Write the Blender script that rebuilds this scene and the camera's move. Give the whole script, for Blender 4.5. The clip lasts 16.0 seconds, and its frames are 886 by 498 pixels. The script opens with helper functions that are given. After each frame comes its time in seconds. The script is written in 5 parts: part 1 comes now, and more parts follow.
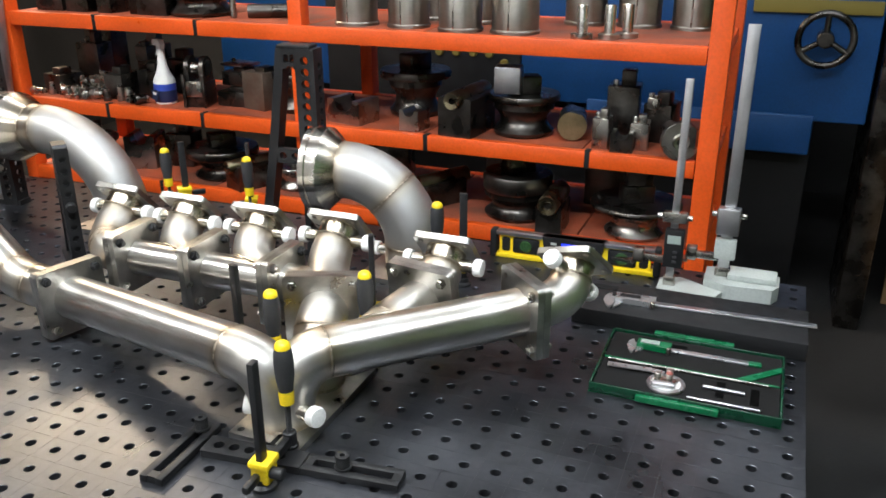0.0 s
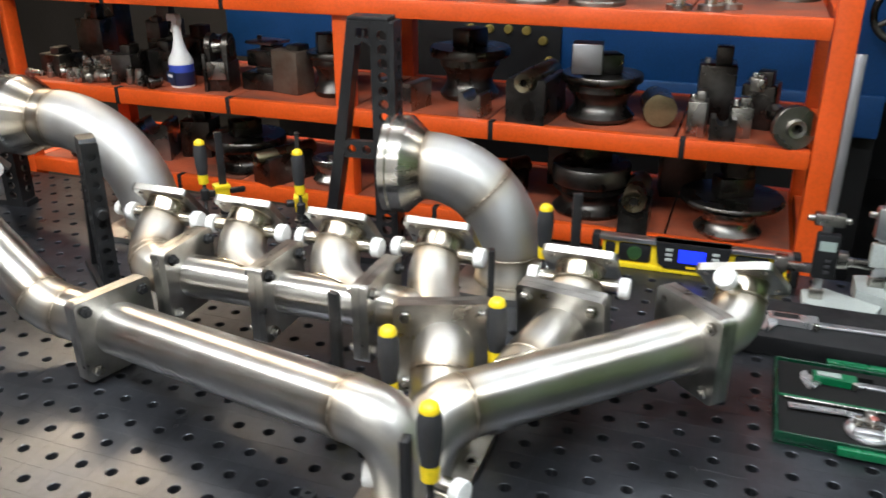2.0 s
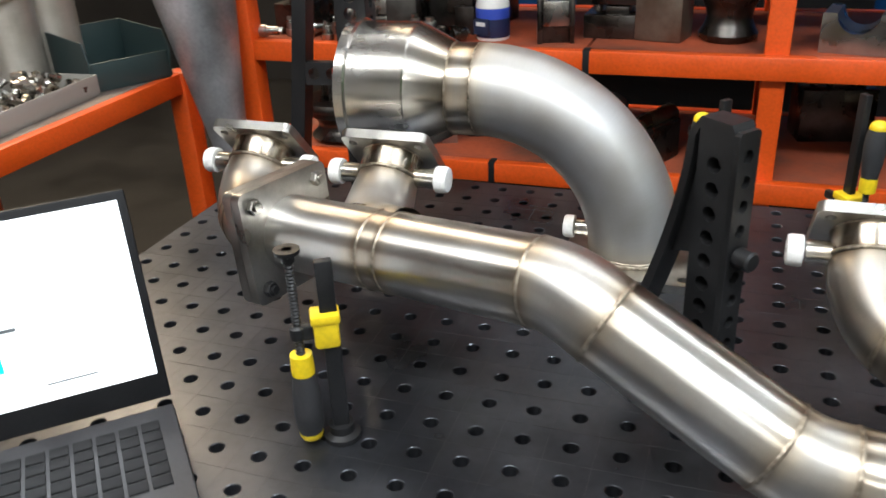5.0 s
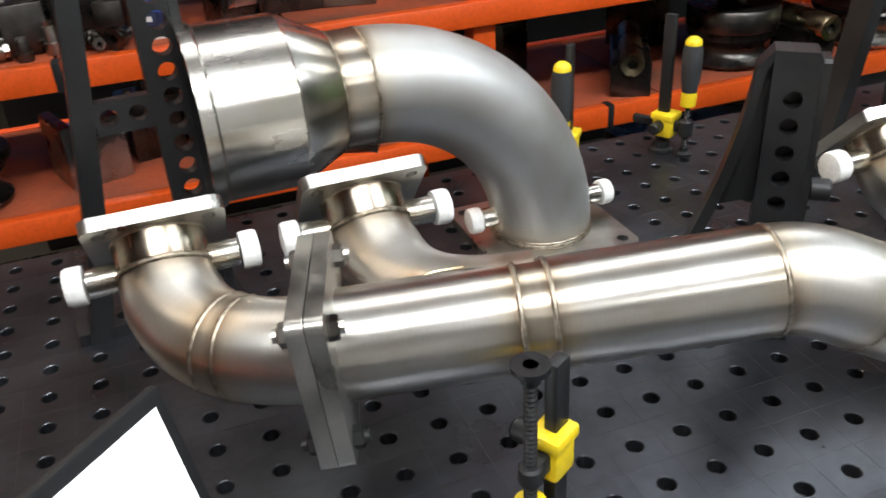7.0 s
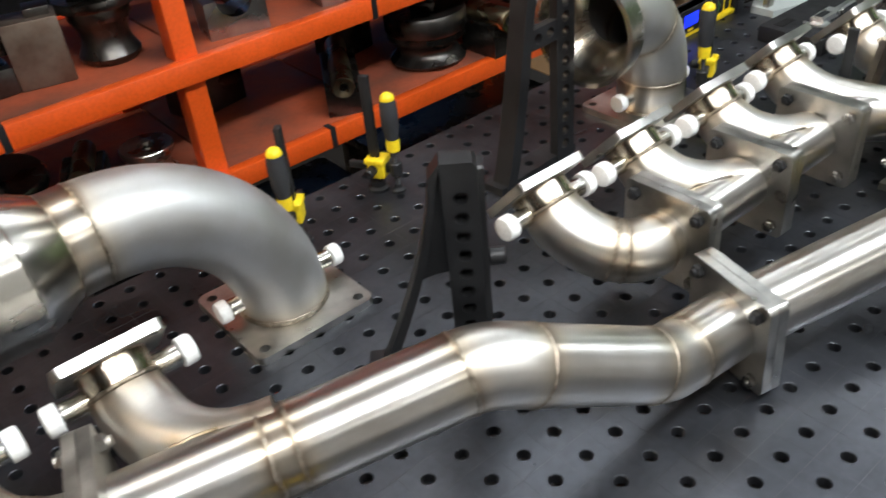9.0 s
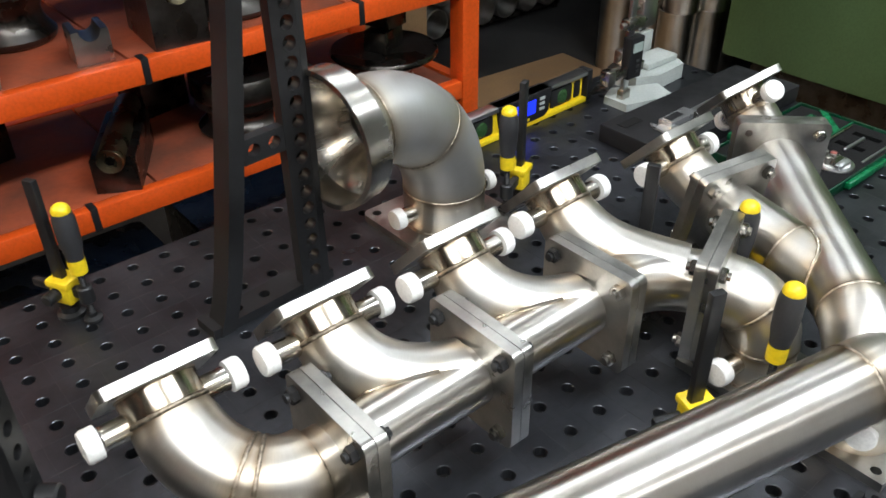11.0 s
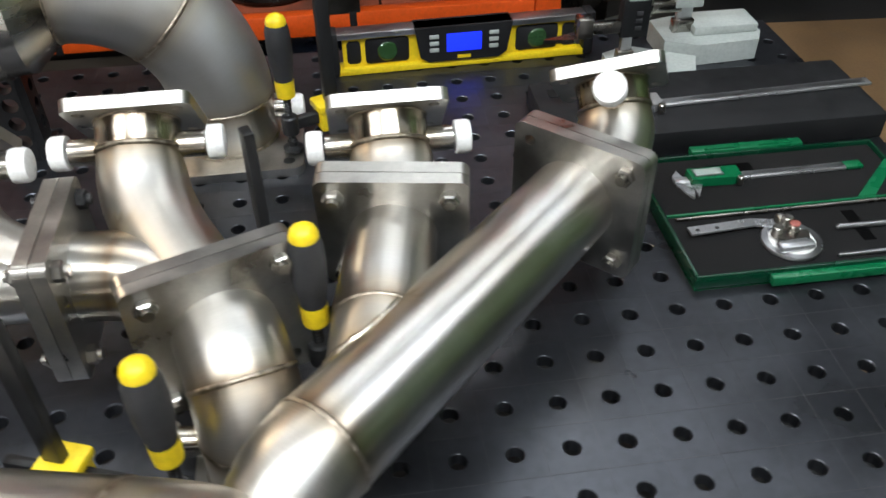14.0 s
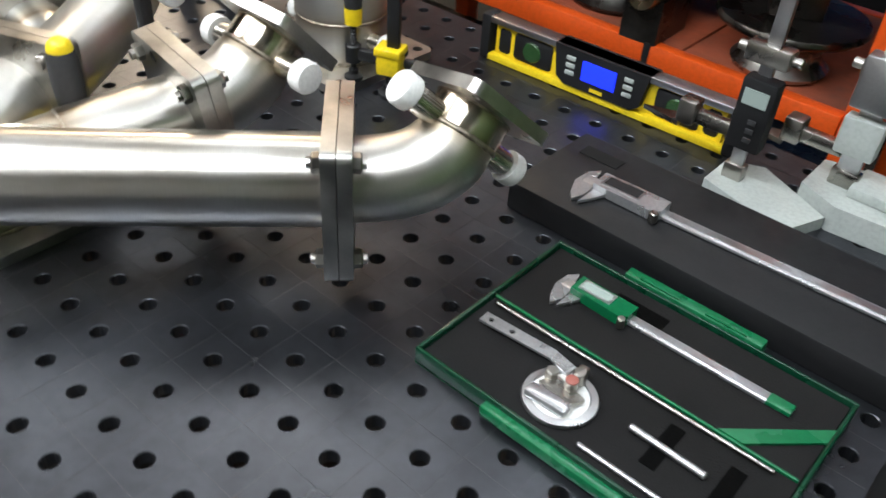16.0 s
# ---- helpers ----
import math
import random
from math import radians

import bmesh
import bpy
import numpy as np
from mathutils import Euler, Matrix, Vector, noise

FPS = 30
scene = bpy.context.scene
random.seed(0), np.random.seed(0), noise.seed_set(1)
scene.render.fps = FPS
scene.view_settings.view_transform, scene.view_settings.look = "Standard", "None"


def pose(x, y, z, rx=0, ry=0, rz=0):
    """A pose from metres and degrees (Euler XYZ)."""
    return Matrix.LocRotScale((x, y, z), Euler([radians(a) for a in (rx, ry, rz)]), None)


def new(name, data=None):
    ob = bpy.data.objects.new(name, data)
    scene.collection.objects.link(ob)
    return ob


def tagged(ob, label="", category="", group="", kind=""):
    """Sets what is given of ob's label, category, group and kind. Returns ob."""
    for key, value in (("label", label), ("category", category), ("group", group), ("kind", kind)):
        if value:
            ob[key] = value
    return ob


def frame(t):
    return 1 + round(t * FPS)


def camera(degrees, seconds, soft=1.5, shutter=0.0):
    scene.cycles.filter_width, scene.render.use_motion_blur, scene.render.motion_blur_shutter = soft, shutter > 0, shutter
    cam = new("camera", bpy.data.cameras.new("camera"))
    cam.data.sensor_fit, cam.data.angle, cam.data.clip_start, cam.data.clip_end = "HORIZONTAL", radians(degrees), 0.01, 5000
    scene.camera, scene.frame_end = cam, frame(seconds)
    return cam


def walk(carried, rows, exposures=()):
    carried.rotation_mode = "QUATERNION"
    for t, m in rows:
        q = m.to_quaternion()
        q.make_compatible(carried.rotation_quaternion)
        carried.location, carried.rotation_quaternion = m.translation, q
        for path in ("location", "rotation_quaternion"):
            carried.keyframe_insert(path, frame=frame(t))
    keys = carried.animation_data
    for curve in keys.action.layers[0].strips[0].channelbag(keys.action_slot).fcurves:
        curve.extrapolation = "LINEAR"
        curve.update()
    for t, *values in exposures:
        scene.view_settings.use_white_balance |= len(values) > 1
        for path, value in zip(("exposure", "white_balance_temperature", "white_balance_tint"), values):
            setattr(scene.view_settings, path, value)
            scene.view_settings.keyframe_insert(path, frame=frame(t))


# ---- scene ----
# the camera's way: seconds, place in metres, turn in degrees
cam = camera(55.99, 16.0, 1.6, 0.3)
PATH = [
    (0.0, -0.0886, -1.2231, 0.7701, 67.928, 0.166, 22.006),
    (0.5, -0.0960, -1.1766, 0.7567, 66.487, 1.177, 20.633),
    (1.0, -0.1277, -1.1287, 0.7483, 65.483, 1.053, 19.903),
    (1.5, -0.2309, -1.0888, 0.7279, 66.217, -0.168, 19.882),
    (2.0, -0.4252, -1.0435, 0.7115, 66.665, 0.050, 20.131),
    (2.5, -0.6154, -1.0126, 0.6863, 66.269, 1.082, 20.396),
    (3.0, -0.7358, -1.0207, 0.6861, 66.362, 0.939, 20.710),
    (3.5, -0.9171, -0.9244, 0.6653, 66.675, 0.638, 22.899),
    (4.0, -1.1066, -0.8121, 0.6464, 66.676, 0.639, 26.642),
    (4.2, -1.1879, -0.7935, 0.6214, 66.241, 0.991, 27.430),
    (6.5, -2.0333, -0.5256, 0.5269, 60.199, 3.767, -13.816),
    (7.0, -2.0840, -0.4723, 0.5325, 60.194, 2.999, -20.853),
    (7.5, -2.0848, -0.4414, 0.5903, 59.149, 3.117, -27.563),
    (8.0, -2.1172, -0.4403, 0.6717, 57.904, 3.780, -32.283),
    (8.5, -2.1123, -0.4655, 0.7226, 55.895, 4.796, -35.945),
    (9.0, -2.0350, -0.5174, 0.7476, 54.540, 4.842, -40.355),
    (9.5, -1.8842, -0.5790, 0.7726, 56.709, 3.061, -41.307),
    (9.7, -1.8149, -0.5942, 0.7776, 57.493, 2.363, -41.531),
    (11.8, -1.4145, -0.4223, 0.6883, 54.188, -1.022, -38.660),
    (12.0, -1.3654, -0.4380, 0.6901, 53.987, -1.551, -37.893),
    (12.5, -1.1812, -0.5370, 0.6751, 54.327, -2.663, -31.410),
    (13.0, -1.0375, -0.5836, 0.6451, 52.954, -2.694, -23.365),
    (13.5, -0.8577, -0.5550, 0.6215, 50.809, -2.036, -16.419),
    (14.0, -0.6682, -0.5695, 0.5985, 49.708, 0.440, -8.136),
    (14.5, -0.4438, -0.6112, 0.5991, 50.751, -1.707, 2.409),
    (15.0, -0.2722, -0.5258, 0.5667, 52.059, -4.387, 13.259),
    (15.5, -0.1536, -0.4342, 0.5575, 51.525, -4.036, 27.686),
    (16.0, 0.0151, -0.3653, 0.5397, 51.417, -3.325, 41.862),
]
walk(cam, [(t, pose(x, y, z, rx, ry, rz)) for t, x, y, z, rx, ry, rz in PATH], exposures=[(0.0, 0.06), (2.0, 0.0), (3.0, -0.12), (4.0, -0.16), (6.5, -0.06), (9.5, -0.12), (12.0, -0.26), (13.5, -0.34), (14.5, -0.34), (16.0, -0.04)])

# ---- light ----
world = bpy.data.worlds.new("workshop_world")
scene.world = world
world.use_nodes = True
world.node_tree.nodes["Background"].inputs[0].default_value = (0.75, 0.85, 1.0, 1)
world.node_tree.nodes["Background"].inputs[1].default_value = 0.012


def area_lamp(name, x, y, z, sx, sy, watts, colour):
    data = bpy.data.lights.new(name, "AREA")
    data.shape, data.size, data.size_y, data.energy, data.color = "RECTANGLE", sx, sy, watts, colour
    ob = new(name, data)
    ob.matrix_world = pose(x, y, z)
    return ob


# place, watts down, watts up to the ceiling
LAMPS = [(-2.3, -0.9, 50, 20), (-0.4, -0.9, 58, 22), (-3.8, 1.9, 85, 30), (-1.75, 0.85, 7, 17), (-0.05, 1.28, 6, 27), (1.1, 0.2, 8, 9), (-1.2, -2.5, 18, 14)]
for lx, ly, watts, upward in LAMPS:
    tint = (1.0, 0.80, 0.56) if lx < -3 else (0.96, 0.985, 1.0) if lx < -1 else (0.845, 0.925, 1.0)
    for sy in (-0.07, 0.07):
        area_lamp("tube_light", lx, ly + sy, 1.93, 1.5, 0.05, watts / 2, tint)
    up = area_lamp("tube_light_upper", lx, ly, 2.03, 1.5, 0.3, upward, tint)
    up.matrix_world = pose(lx, ly, 2.03, 180)

# ---- materials ----
def nodes_of(name):
    m = bpy.data.materials.new(name)
    m.use_nodes = True
    nt = m.node_tree
    return m, nt, nt.nodes["Principled BSDF"]


def surface(name, colour, rough=0.5, metal=0.0, vary=0.25, scale=18.0, bump=0.15, fine=140.0, stretch=(1, 1, 1), dirt=None, dirt_amount=0.5,
            rough_vary=0.15, coat=0.0, depth=0.002, gloss=0.5):
    """A painted, cast or brushed surface: colour that varies at two scales, uneven gloss and fine relief."""
    m, nt, b = nodes_of(name)
    L, N = nt.links, nt.nodes
    tc = N.new("ShaderNodeTexCoord")
    mp = N.new("ShaderNodeMapping")
    mp.inputs["Scale"].default_value = stretch
    L.new(tc.outputs["Object"], mp.inputs["Vector"])
    big = N.new("ShaderNodeTexNoise")
    big.inputs["Scale"].default_value, big.inputs["Detail"].default_value = scale, 6
    small = N.new("ShaderNodeTexNoise")
    small.inputs["Scale"].default_value, small.inputs["Detail"].default_value = fine, 4
    info = N.new("ShaderNodeObjectInfo")
    shift = N.new("ShaderNodeVectorMath")
    shift.operation = "ADD"
    wide = N.new("ShaderNodeVectorMath")
    wide.operation = "SCALE"
    wide.inputs["Scale"].default_value = 13.0
    comb = N.new("ShaderNodeCombineXYZ")
    for k in range(3):
        L.new(info.outputs["Random"], comb.inputs[k])
    L.new(comb.outputs[0], wide.inputs[0])
    L.new(mp.outputs[0], shift.inputs[0])
    L.new(wide.outputs[0], shift.inputs[1])
    L.new(shift.outputs[0], big.inputs["Vector"])
    L.new(shift.outputs[0], small.inputs["Vector"])
    ramp = N.new("ShaderNodeValToRGB")
    c = np.array(colour)
    d = np.array(dirt) if dirt is not None else c * (1 - vary)
    ramp.color_ramp.elements[0].position, ramp.color_ramp.elements[1].position = 0.32, 0.66
    lo = c * (1 - dirt_amount) + d * dirt_amount if dirt is not None else d
    ramp.color_ramp.elements[0].color = (*lo, 1)
    ramp.color_ramp.elements[1].color = (*np.minimum(c * (1 + vary * 0.4), 1), 1)
    L.new(big.outputs["Fac"], ramp.inputs["Fac"])
    mix = N.new("ShaderNodeMix")
    mix.data_type, mix.blend_type = "RGBA", "MULTIPLY"
    mix.inputs["Factor"].default_value = 0.14 if metal > 0.95 else 0.30
    grey = N.new("ShaderNodeValToRGB")
    grey.color_ramp.elements[0].color, grey.color_ramp.elements[1].color = (0.55, 0.55, 0.55, 1), (1, 1, 1, 1)
    grey.color_ramp.elements[0].position, grey.color_ramp.elements[1].position = 0.3, 0.6
    L.new(small.outputs["Fac"], grey.inputs["Fac"])
    L.new(ramp.outputs["Color"], mix.inputs["A"])
    L.new(grey.outputs["Color"], mix.inputs["B"])
    L.new(mix.outputs["Result"], b.inputs["Base Color"])
    rr = N.new("ShaderNodeMapRange")
    rr.inputs["To Min"].default_value, rr.inputs["To Max"].default_value = max(rough - rough_vary, 0.04), min(rough + rough_vary, 1)
    rr.inputs["From Min"].default_value, rr.inputs["From Max"].default_value = 0.3, 0.7
    L.new(big.outputs["Fac"], rr.inputs["Value"])
    L.new(rr.outputs[0], b.inputs["Roughness"])
    b.inputs["Metallic"].default_value = metal
    b.inputs["Coat Weight"].default_value = coat
    b.inputs["Specular IOR Level"].default_value = gloss
    if bump:
        bp = N.new("ShaderNodeBump")
        bp.inputs["Strength"].default_value, bp.inputs["Distance"].default_value = bump, depth
        L.new(small.outputs["Fac"], bp.inputs["Height"])
        L.new(bp.outputs[0], b.inputs["Normal"])
    return m


def brushed(name, colour, rough, grain, stain=0.12, scratch=0.05, metal=1.0):
    """Ground or drawn stainless: scratches round the tube that draw the gloss out along it, soft stains, and heat tint beside the welds."""
    m, nt, b = nodes_of(name)
    L, N = nt.links, nt.nodes

    def noise(vector, scale, detail):
        n = N.new("ShaderNodeTexNoise")
        n.inputs["Scale"].default_value, n.inputs["Detail"].default_value = scale, detail
        L.new(vector, n.inputs["Vector"])
        return n.outputs["Fac"]

    def spread(value, lo, hi, a=0.3, z=0.7):
        n = N.new("ShaderNodeMapRange")
        n.inputs["From Min"].default_value, n.inputs["From Max"].default_value = a, z
        n.inputs["To Min"].default_value, n.inputs["To Max"].default_value = lo, hi
        L.new(value, n.inputs["Value"])
        return n.outputs[0]

    def mixed(blend, fac, a, c):
        n = N.new("ShaderNodeMix")
        n.data_type, n.blend_type = "RGBA", blend
        for key, val in (("Factor", fac), ("A", a), ("B", c)):
            if isinstance(val, (float, tuple)):
                n.inputs[key].default_value = val
            else:
                L.new(val, n.inputs[key])
        return n.outputs["Result"]

    tc, uv, info = N.new("ShaderNodeTexCoord"), N.new("ShaderNodeUVMap"), N.new("ShaderNodeObjectInfo")
    own = N.new("ShaderNodeVectorMath")
    own.operation = "SCALE"
    own.inputs[0].default_value = (17.0, 11.0, 5.0)
    L.new(info.outputs["Random"], own.inputs["Scale"])

    def coords(source, size):
        mp = N.new("ShaderNodeMapping")
        mp.inputs["Scale"].default_value = size
        L.new(source, mp.inputs["Vector"])
        L.new(own.outputs[0], mp.inputs["Location"])
        return mp.outputs[0]

    fine = noise(coords(uv.outputs[0], (1500, 14, 1)), 1.0, 3)
    drawn = noise(coords(uv.outputs[0], (5, 60, 1)), 1.0, 4)
    cloud = noise(coords(tc.outputs["Object"], (1, 1, 1)), 15.0, 6)
    c = np.array(colour)
    ramp = N.new("ShaderNodeValToRGB")
    ramp.color_ramp.elements[0].position, ramp.color_ramp.elements[1].position = 0.30, 0.68
    ramp.color_ramp.elements[0].color = (*(c * (1 - stain) * np.array((1.0, 0.965, 0.90))), 1)
    ramp.color_ramp.elements[1].color = (*np.minimum(c * 1.04, 1), 1)
    L.new(cloud, ramp.inputs["Fac"])
    worn = mixed("MULTIPLY", 1.0, ramp.outputs["Color"], spread(fine, 1 - scratch * 1.6, 1.0))
    worn = mixed("MULTIPLY", 1.0, worn, spread(drawn, 1 - scratch, 1.0))
    heat = N.new("ShaderNodeAttribute")
    heat.attribute_name = "weld_tint"
    tint = N.new("ShaderNodeValToRGB")
    tint.color_ramp.elements[0].position, tint.color_ramp.elements[1].position = 0.05, 0.95
    tint.color_ramp.elements[0].color, tint.color_ramp.elements[1].color = (1, 1, 1, 1), (0.54, 0.43, 0.325, 1)
    e = tint.color_ramp.elements.new(0.45)
    e.color = (0.95, 0.885, 0.785, 1)
    uneven = N.new("ShaderNodeMath")
    uneven.operation = "MULTIPLY"
    L.new(heat.outputs["Fac"], uneven.inputs[0])
    L.new(spread(cloud, 0.55, 1.25), uneven.inputs[1])
    L.new(uneven.outputs[0], tint.inputs["Fac"])
    L.new(mixed("MULTIPLY", 1.0, worn, tint.outputs["Color"]), b.inputs["Base Color"])
    rr = N.new("ShaderNodeMath")
    rr.operation = "ADD"
    L.new(spread(cloud, rough - 0.035, rough + 0.035), rr.inputs[0])
    L.new(spread(drawn, -scratch * 0.35, scratch * 0.35), rr.inputs[1])
    L.new(rr.outputs[0], b.inputs["Roughness"])
    b.inputs["Metallic"].default_value = metal
    b.inputs["Anisotropic"].default_value = grain
    tan = N.new("ShaderNodeTangent")
    tan.direction_type, tan.uv_map = "UV_MAP", "UVMap"
    L.new(tan.outputs[0], b.inputs["Tangent"])
    bp = N.new("ShaderNodeBump")
    bp.inputs["Strength"].default_value, bp.inputs["Distance"].default_value = 0.05, 0.0008
    L.new(cloud, bp.inputs["Height"])
    L.new(bp.outputs[0], b.inputs["Normal"])
    return m


TUBE = brushed("brushed_stainless", (0.65, 0.632, 0.60), 0.33, 0.80)
SATIN = brushed("satin_stainless", (0.64, 0.622, 0.59), 0.40, 0.40)
MATTE = brushed("pickled_stainless", (0.54, 0.54, 0.535), 0.54, 0.2, 0.10, 0.03)
BRIGHT = brushed("turned_stainless", (0.65, 0.632, 0.595), 0.25, 0.6, 0.08)
TURNED = brushed("turned_stub_steel", (0.61, 0.59, 0.55), 0.25, 0.85, 0.1, 0.05)
CUTOFF = brushed("dusty_offcut_steel", (0.62, 0.58, 0.51), 0.50, 0.3, 0.25, 0.06, 0.5)
DULL = brushed("dull_sleeve_steel", (0.33, 0.31, 0.28), 0.42, 0.5, 0.25, 0.08)
PLATE = surface("milled_steel_plate", (0.48, 0.465, 0.43), 0.34, 1.0, 0.32, 22, 0.08, 300, rough_vary=0.08, depth=0.0006)
WELD = surface("weld_heat_tint", (0.40, 0.34, 0.265), 0.38, 1.0, 0.5, 160, 0.5, 520, rough_vary=0.1, depth=0.001)
TABLE = surface("nitrided_table_steel", (0.086, 0.090, 0.102), 0.34, 0.85, 0.42, 6.0, 0.05, 90, rough_vary=0.08, depth=0.0005)
GROOVE = surface("scribed_steel", (0.105, 0.105, 0.11), 0.45, 0.9, 0.2, 20, 0)
DARK = surface("burnished_black_steel", (0.024, 0.024, 0.025), 0.42, 0.4, 0.35, 14, 0.1, 200, rough_vary=0.1, depth=0.0006)
IRON = surface("dark_iron_die", (0.10, 0.094, 0.086), 0.30, 0.95, 0.6, 12, 0.2, 90, dirt=(0.03, 0.022, 0.017), dirt_amount=0.85, rough_vary=0.14)
STEEL = surface("worn_bare_steel", (0.40, 0.38, 0.345), 0.28, 1.0, 0.35, 14, 0.1, 120, rough_vary=0.12, depth=0.001)
ORANGE = surface("orange_shelf_paint", (0.82, 0.098, 0.008), 0.42, 0.0, 0.12, 5, 0.08, 160, dirt=(0.42, 0.06, 0.012), dirt_amount=0.35, coat=0.15)
DUSTY = surface("dusty_red_decking", (0.40, 0.074, 0.024), 0.75, 0.0, 0.3, 6, 0.15, 70, dirt=(0.10, 0.045, 0.03), dirt_amount=0.8)
YELLOW = surface("yellow_clamp_plastic", (0.86, 0.62, 0.015), 0.38, 0.0, 0.08, 20, 0.05, 200)
RUBBER = surface("black_handle_rubber", (0.03, 0.03, 0.032), 0.62, 0.0, 0.2, 30, 0.1, 300)
WHITE = surface("white_plastic_cap", (0.86, 0.85, 0.82), 0.4, 0.0, 0.05, 30, 0.03, 300)
BLUE = surface("blue_machine_paint", (0.004, 0.062, 0.215), 0.5, 0.0, 0.25, 3, 0.04, 120)
GREEN_M = surface("green_machine_paint", (0.10, 0.17, 0.065), 0.55, 0.0, 0.2, 3, 0.05, 120)
RIM = surface("dark_green_plastic", (0.0015, 0.036, 0.016), 0.25, 0.0, 0.1, 20, 0.03, 200)
GREEN_C = surface("green_case_plastic", (0.003, 0.125, 0.045), 0.3, 0.0, 0.1, 20, 0.03, 200)
FOAM = surface("dark_grey_foam", (0.014, 0.0135, 0.0135), 0.95, 0.0, 0.25, 15, 0.3, 500, gloss=0.1)
CARD = surface("brown_cardboard", (0.32, 0.195, 0.095), 0.8, 0.0, 0.18, 6, 0.1, 120)
CONCRETE = surface("dark_workshop_floor", (0.022, 0.0215, 0.021), 0.7, 0.0, 0.45, 2.2, 0.2, 60)
WALL = surface("grimy_workshop_wall", (0.022, 0.022, 0.023), 0.8, 0.0, 0.4, 1.6, 0.1, 40)
CEIL = surface("pale_workshop_ceiling", (0.70, 0.70, 0.70), 0.8, 0.0, 0.3, 1.5, 0.1, 40)
PALEWALL = surface("white_workshop_wall", (0.60, 0.59, 0.57), 0.8, 0.0, 0.2, 1.6, 0.1, 40)
GREYPAINT = surface("pale_grey_cast_paint", (0.42, 0.45, 0.425), 0.45, 0.0, 0.12, 20, 0.1, 200)
ALU = surface("matt_aluminium", (0.50, 0.50, 0.51), 0.33, 1.0, 0.1, 20, 0.05, 300, rough_vary=0.06, depth=0.0005)
SILVER = surface("satin_chrome", (0.60, 0.60, 0.61), 0.30, 0.82, 0.08, 20, 0.04, 300, rough_vary=0.05, depth=0.0004)
# near-black that stands in for the shade inside the case foam's recesses
PIT = surface("foam_pit_shade", (0.003, 0.003, 0.003), 0.95, 0.0, 0.2, 15, 0.2, 400, gloss=0.02)
BRASS = surface("oily_brass_steel", (0.36, 0.31, 0.20), 0.30, 1.0, 0.3, 16, 0.1, 120, rough_vary=0.1, depth=0.001)
BLACK = surface("black_plastic", (0.012, 0.012, 0.013), 0.6, 0.0, 0.2, 20, 0.05, 250, gloss=0.25)


def plain(name, colour, rough=0.4, metal=0.0, emit=0.0, transmission=0.0):
    m, nt, b = nodes_of(name)
    b.inputs["Base Color"].default_value = (*colour, 1)
    b.inputs["Roughness"].default_value, b.inputs["Metallic"].default_value = rough, metal
    b.inputs["Transmission Weight"].default_value = transmission
    if emit:
        b.inputs["Emission Color"].default_value, b.inputs["Emission Strength"].default_value = (*colour, 1), emit
    return m


LCD_BLUE = plain("blue_backlit_display", (0.01, 0.03, 0.95), 0.3, 0, 1.3)
LCD_GREY = plain("grey_display", (0.30, 0.36, 0.33), 0.2)
SCREEN = plain("white_lit_screen", (0.95, 0.97, 1.0), 0.4, 0, 1.6)
TEAL = plain("teal_drawing", (0.0, 0.55, 0.55), 0.5, 0, 0.7)
INK = plain("dark_drawing", (0.15, 0.17, 0.18), 0.5, 0, 0.1)
TUBELIGHT = plain("lamp_diffuser", (1.0, 0.97, 0.9), 0.5, 0, 6.0)
VIAL = plain("green_vial", (0.05, 0.14, 0.045), 0.1, 0, 0, 0.5)


# ---- building blocks ----
def V(*a):
    return Vector(a)


def part(name, bm, material, parent=None, label="", smooth=True, angle=40):
    me = bpy.data.meshes.new(name)
    bmesh.ops.recalc_face_normals(bm, faces=bm.faces)
    bm.to_mesh(me)
    bm.free()
    if smooth:
        me.polygons.foreach_set("use_smooth", [True] * len(me.polygons))
        me.set_sharp_from_angle(angle=radians(angle))
    me.materials.append(material)
    ob = new(name, me)
    if parent is not None:
        ob.parent = parent
    if label:
        ob["label"] = label
    return ob


def thing(name, label, category, at=(0, 0, 0), group="", kind="", turn=0):
    ob = new(name)
    ob.empty_display_size = 0.05
    ob.matrix_world = pose(*at, 0, 0, turn)
    return tagged(ob, label, category, group, kind)


def add_box(bm, sx, sy, sz, at=(0, 0, 0), bevel=0.0, m=None, seg=2):
    """A box of that size about its centre, bevelled."""
    base = Matrix.Translation(at) if m is None else m
    made = bmesh.ops.create_cube(bm, size=1.0, matrix=base @ Matrix.Diagonal((sx, sy, sz, 1)))
    if bevel:
        es = list({e for v in made["verts"] for e in v.link_edges})
        bmesh.ops.bevel(bm, geom=es, offset=bevel, segments=seg, affect="EDGES", profile=0.5)
    return bm


def box(sx, sy, sz, at=(0, 0, 0), bevel=0.0, m=None):
    return add_box(bmesh.new(), sx, sy, sz, at, bevel, m)


def frame_of(d, up=None):
    """A turn whose z axis is d."""
    return Vector(d).to_track_quat("Z", "Y").to_matrix().to_4x4()


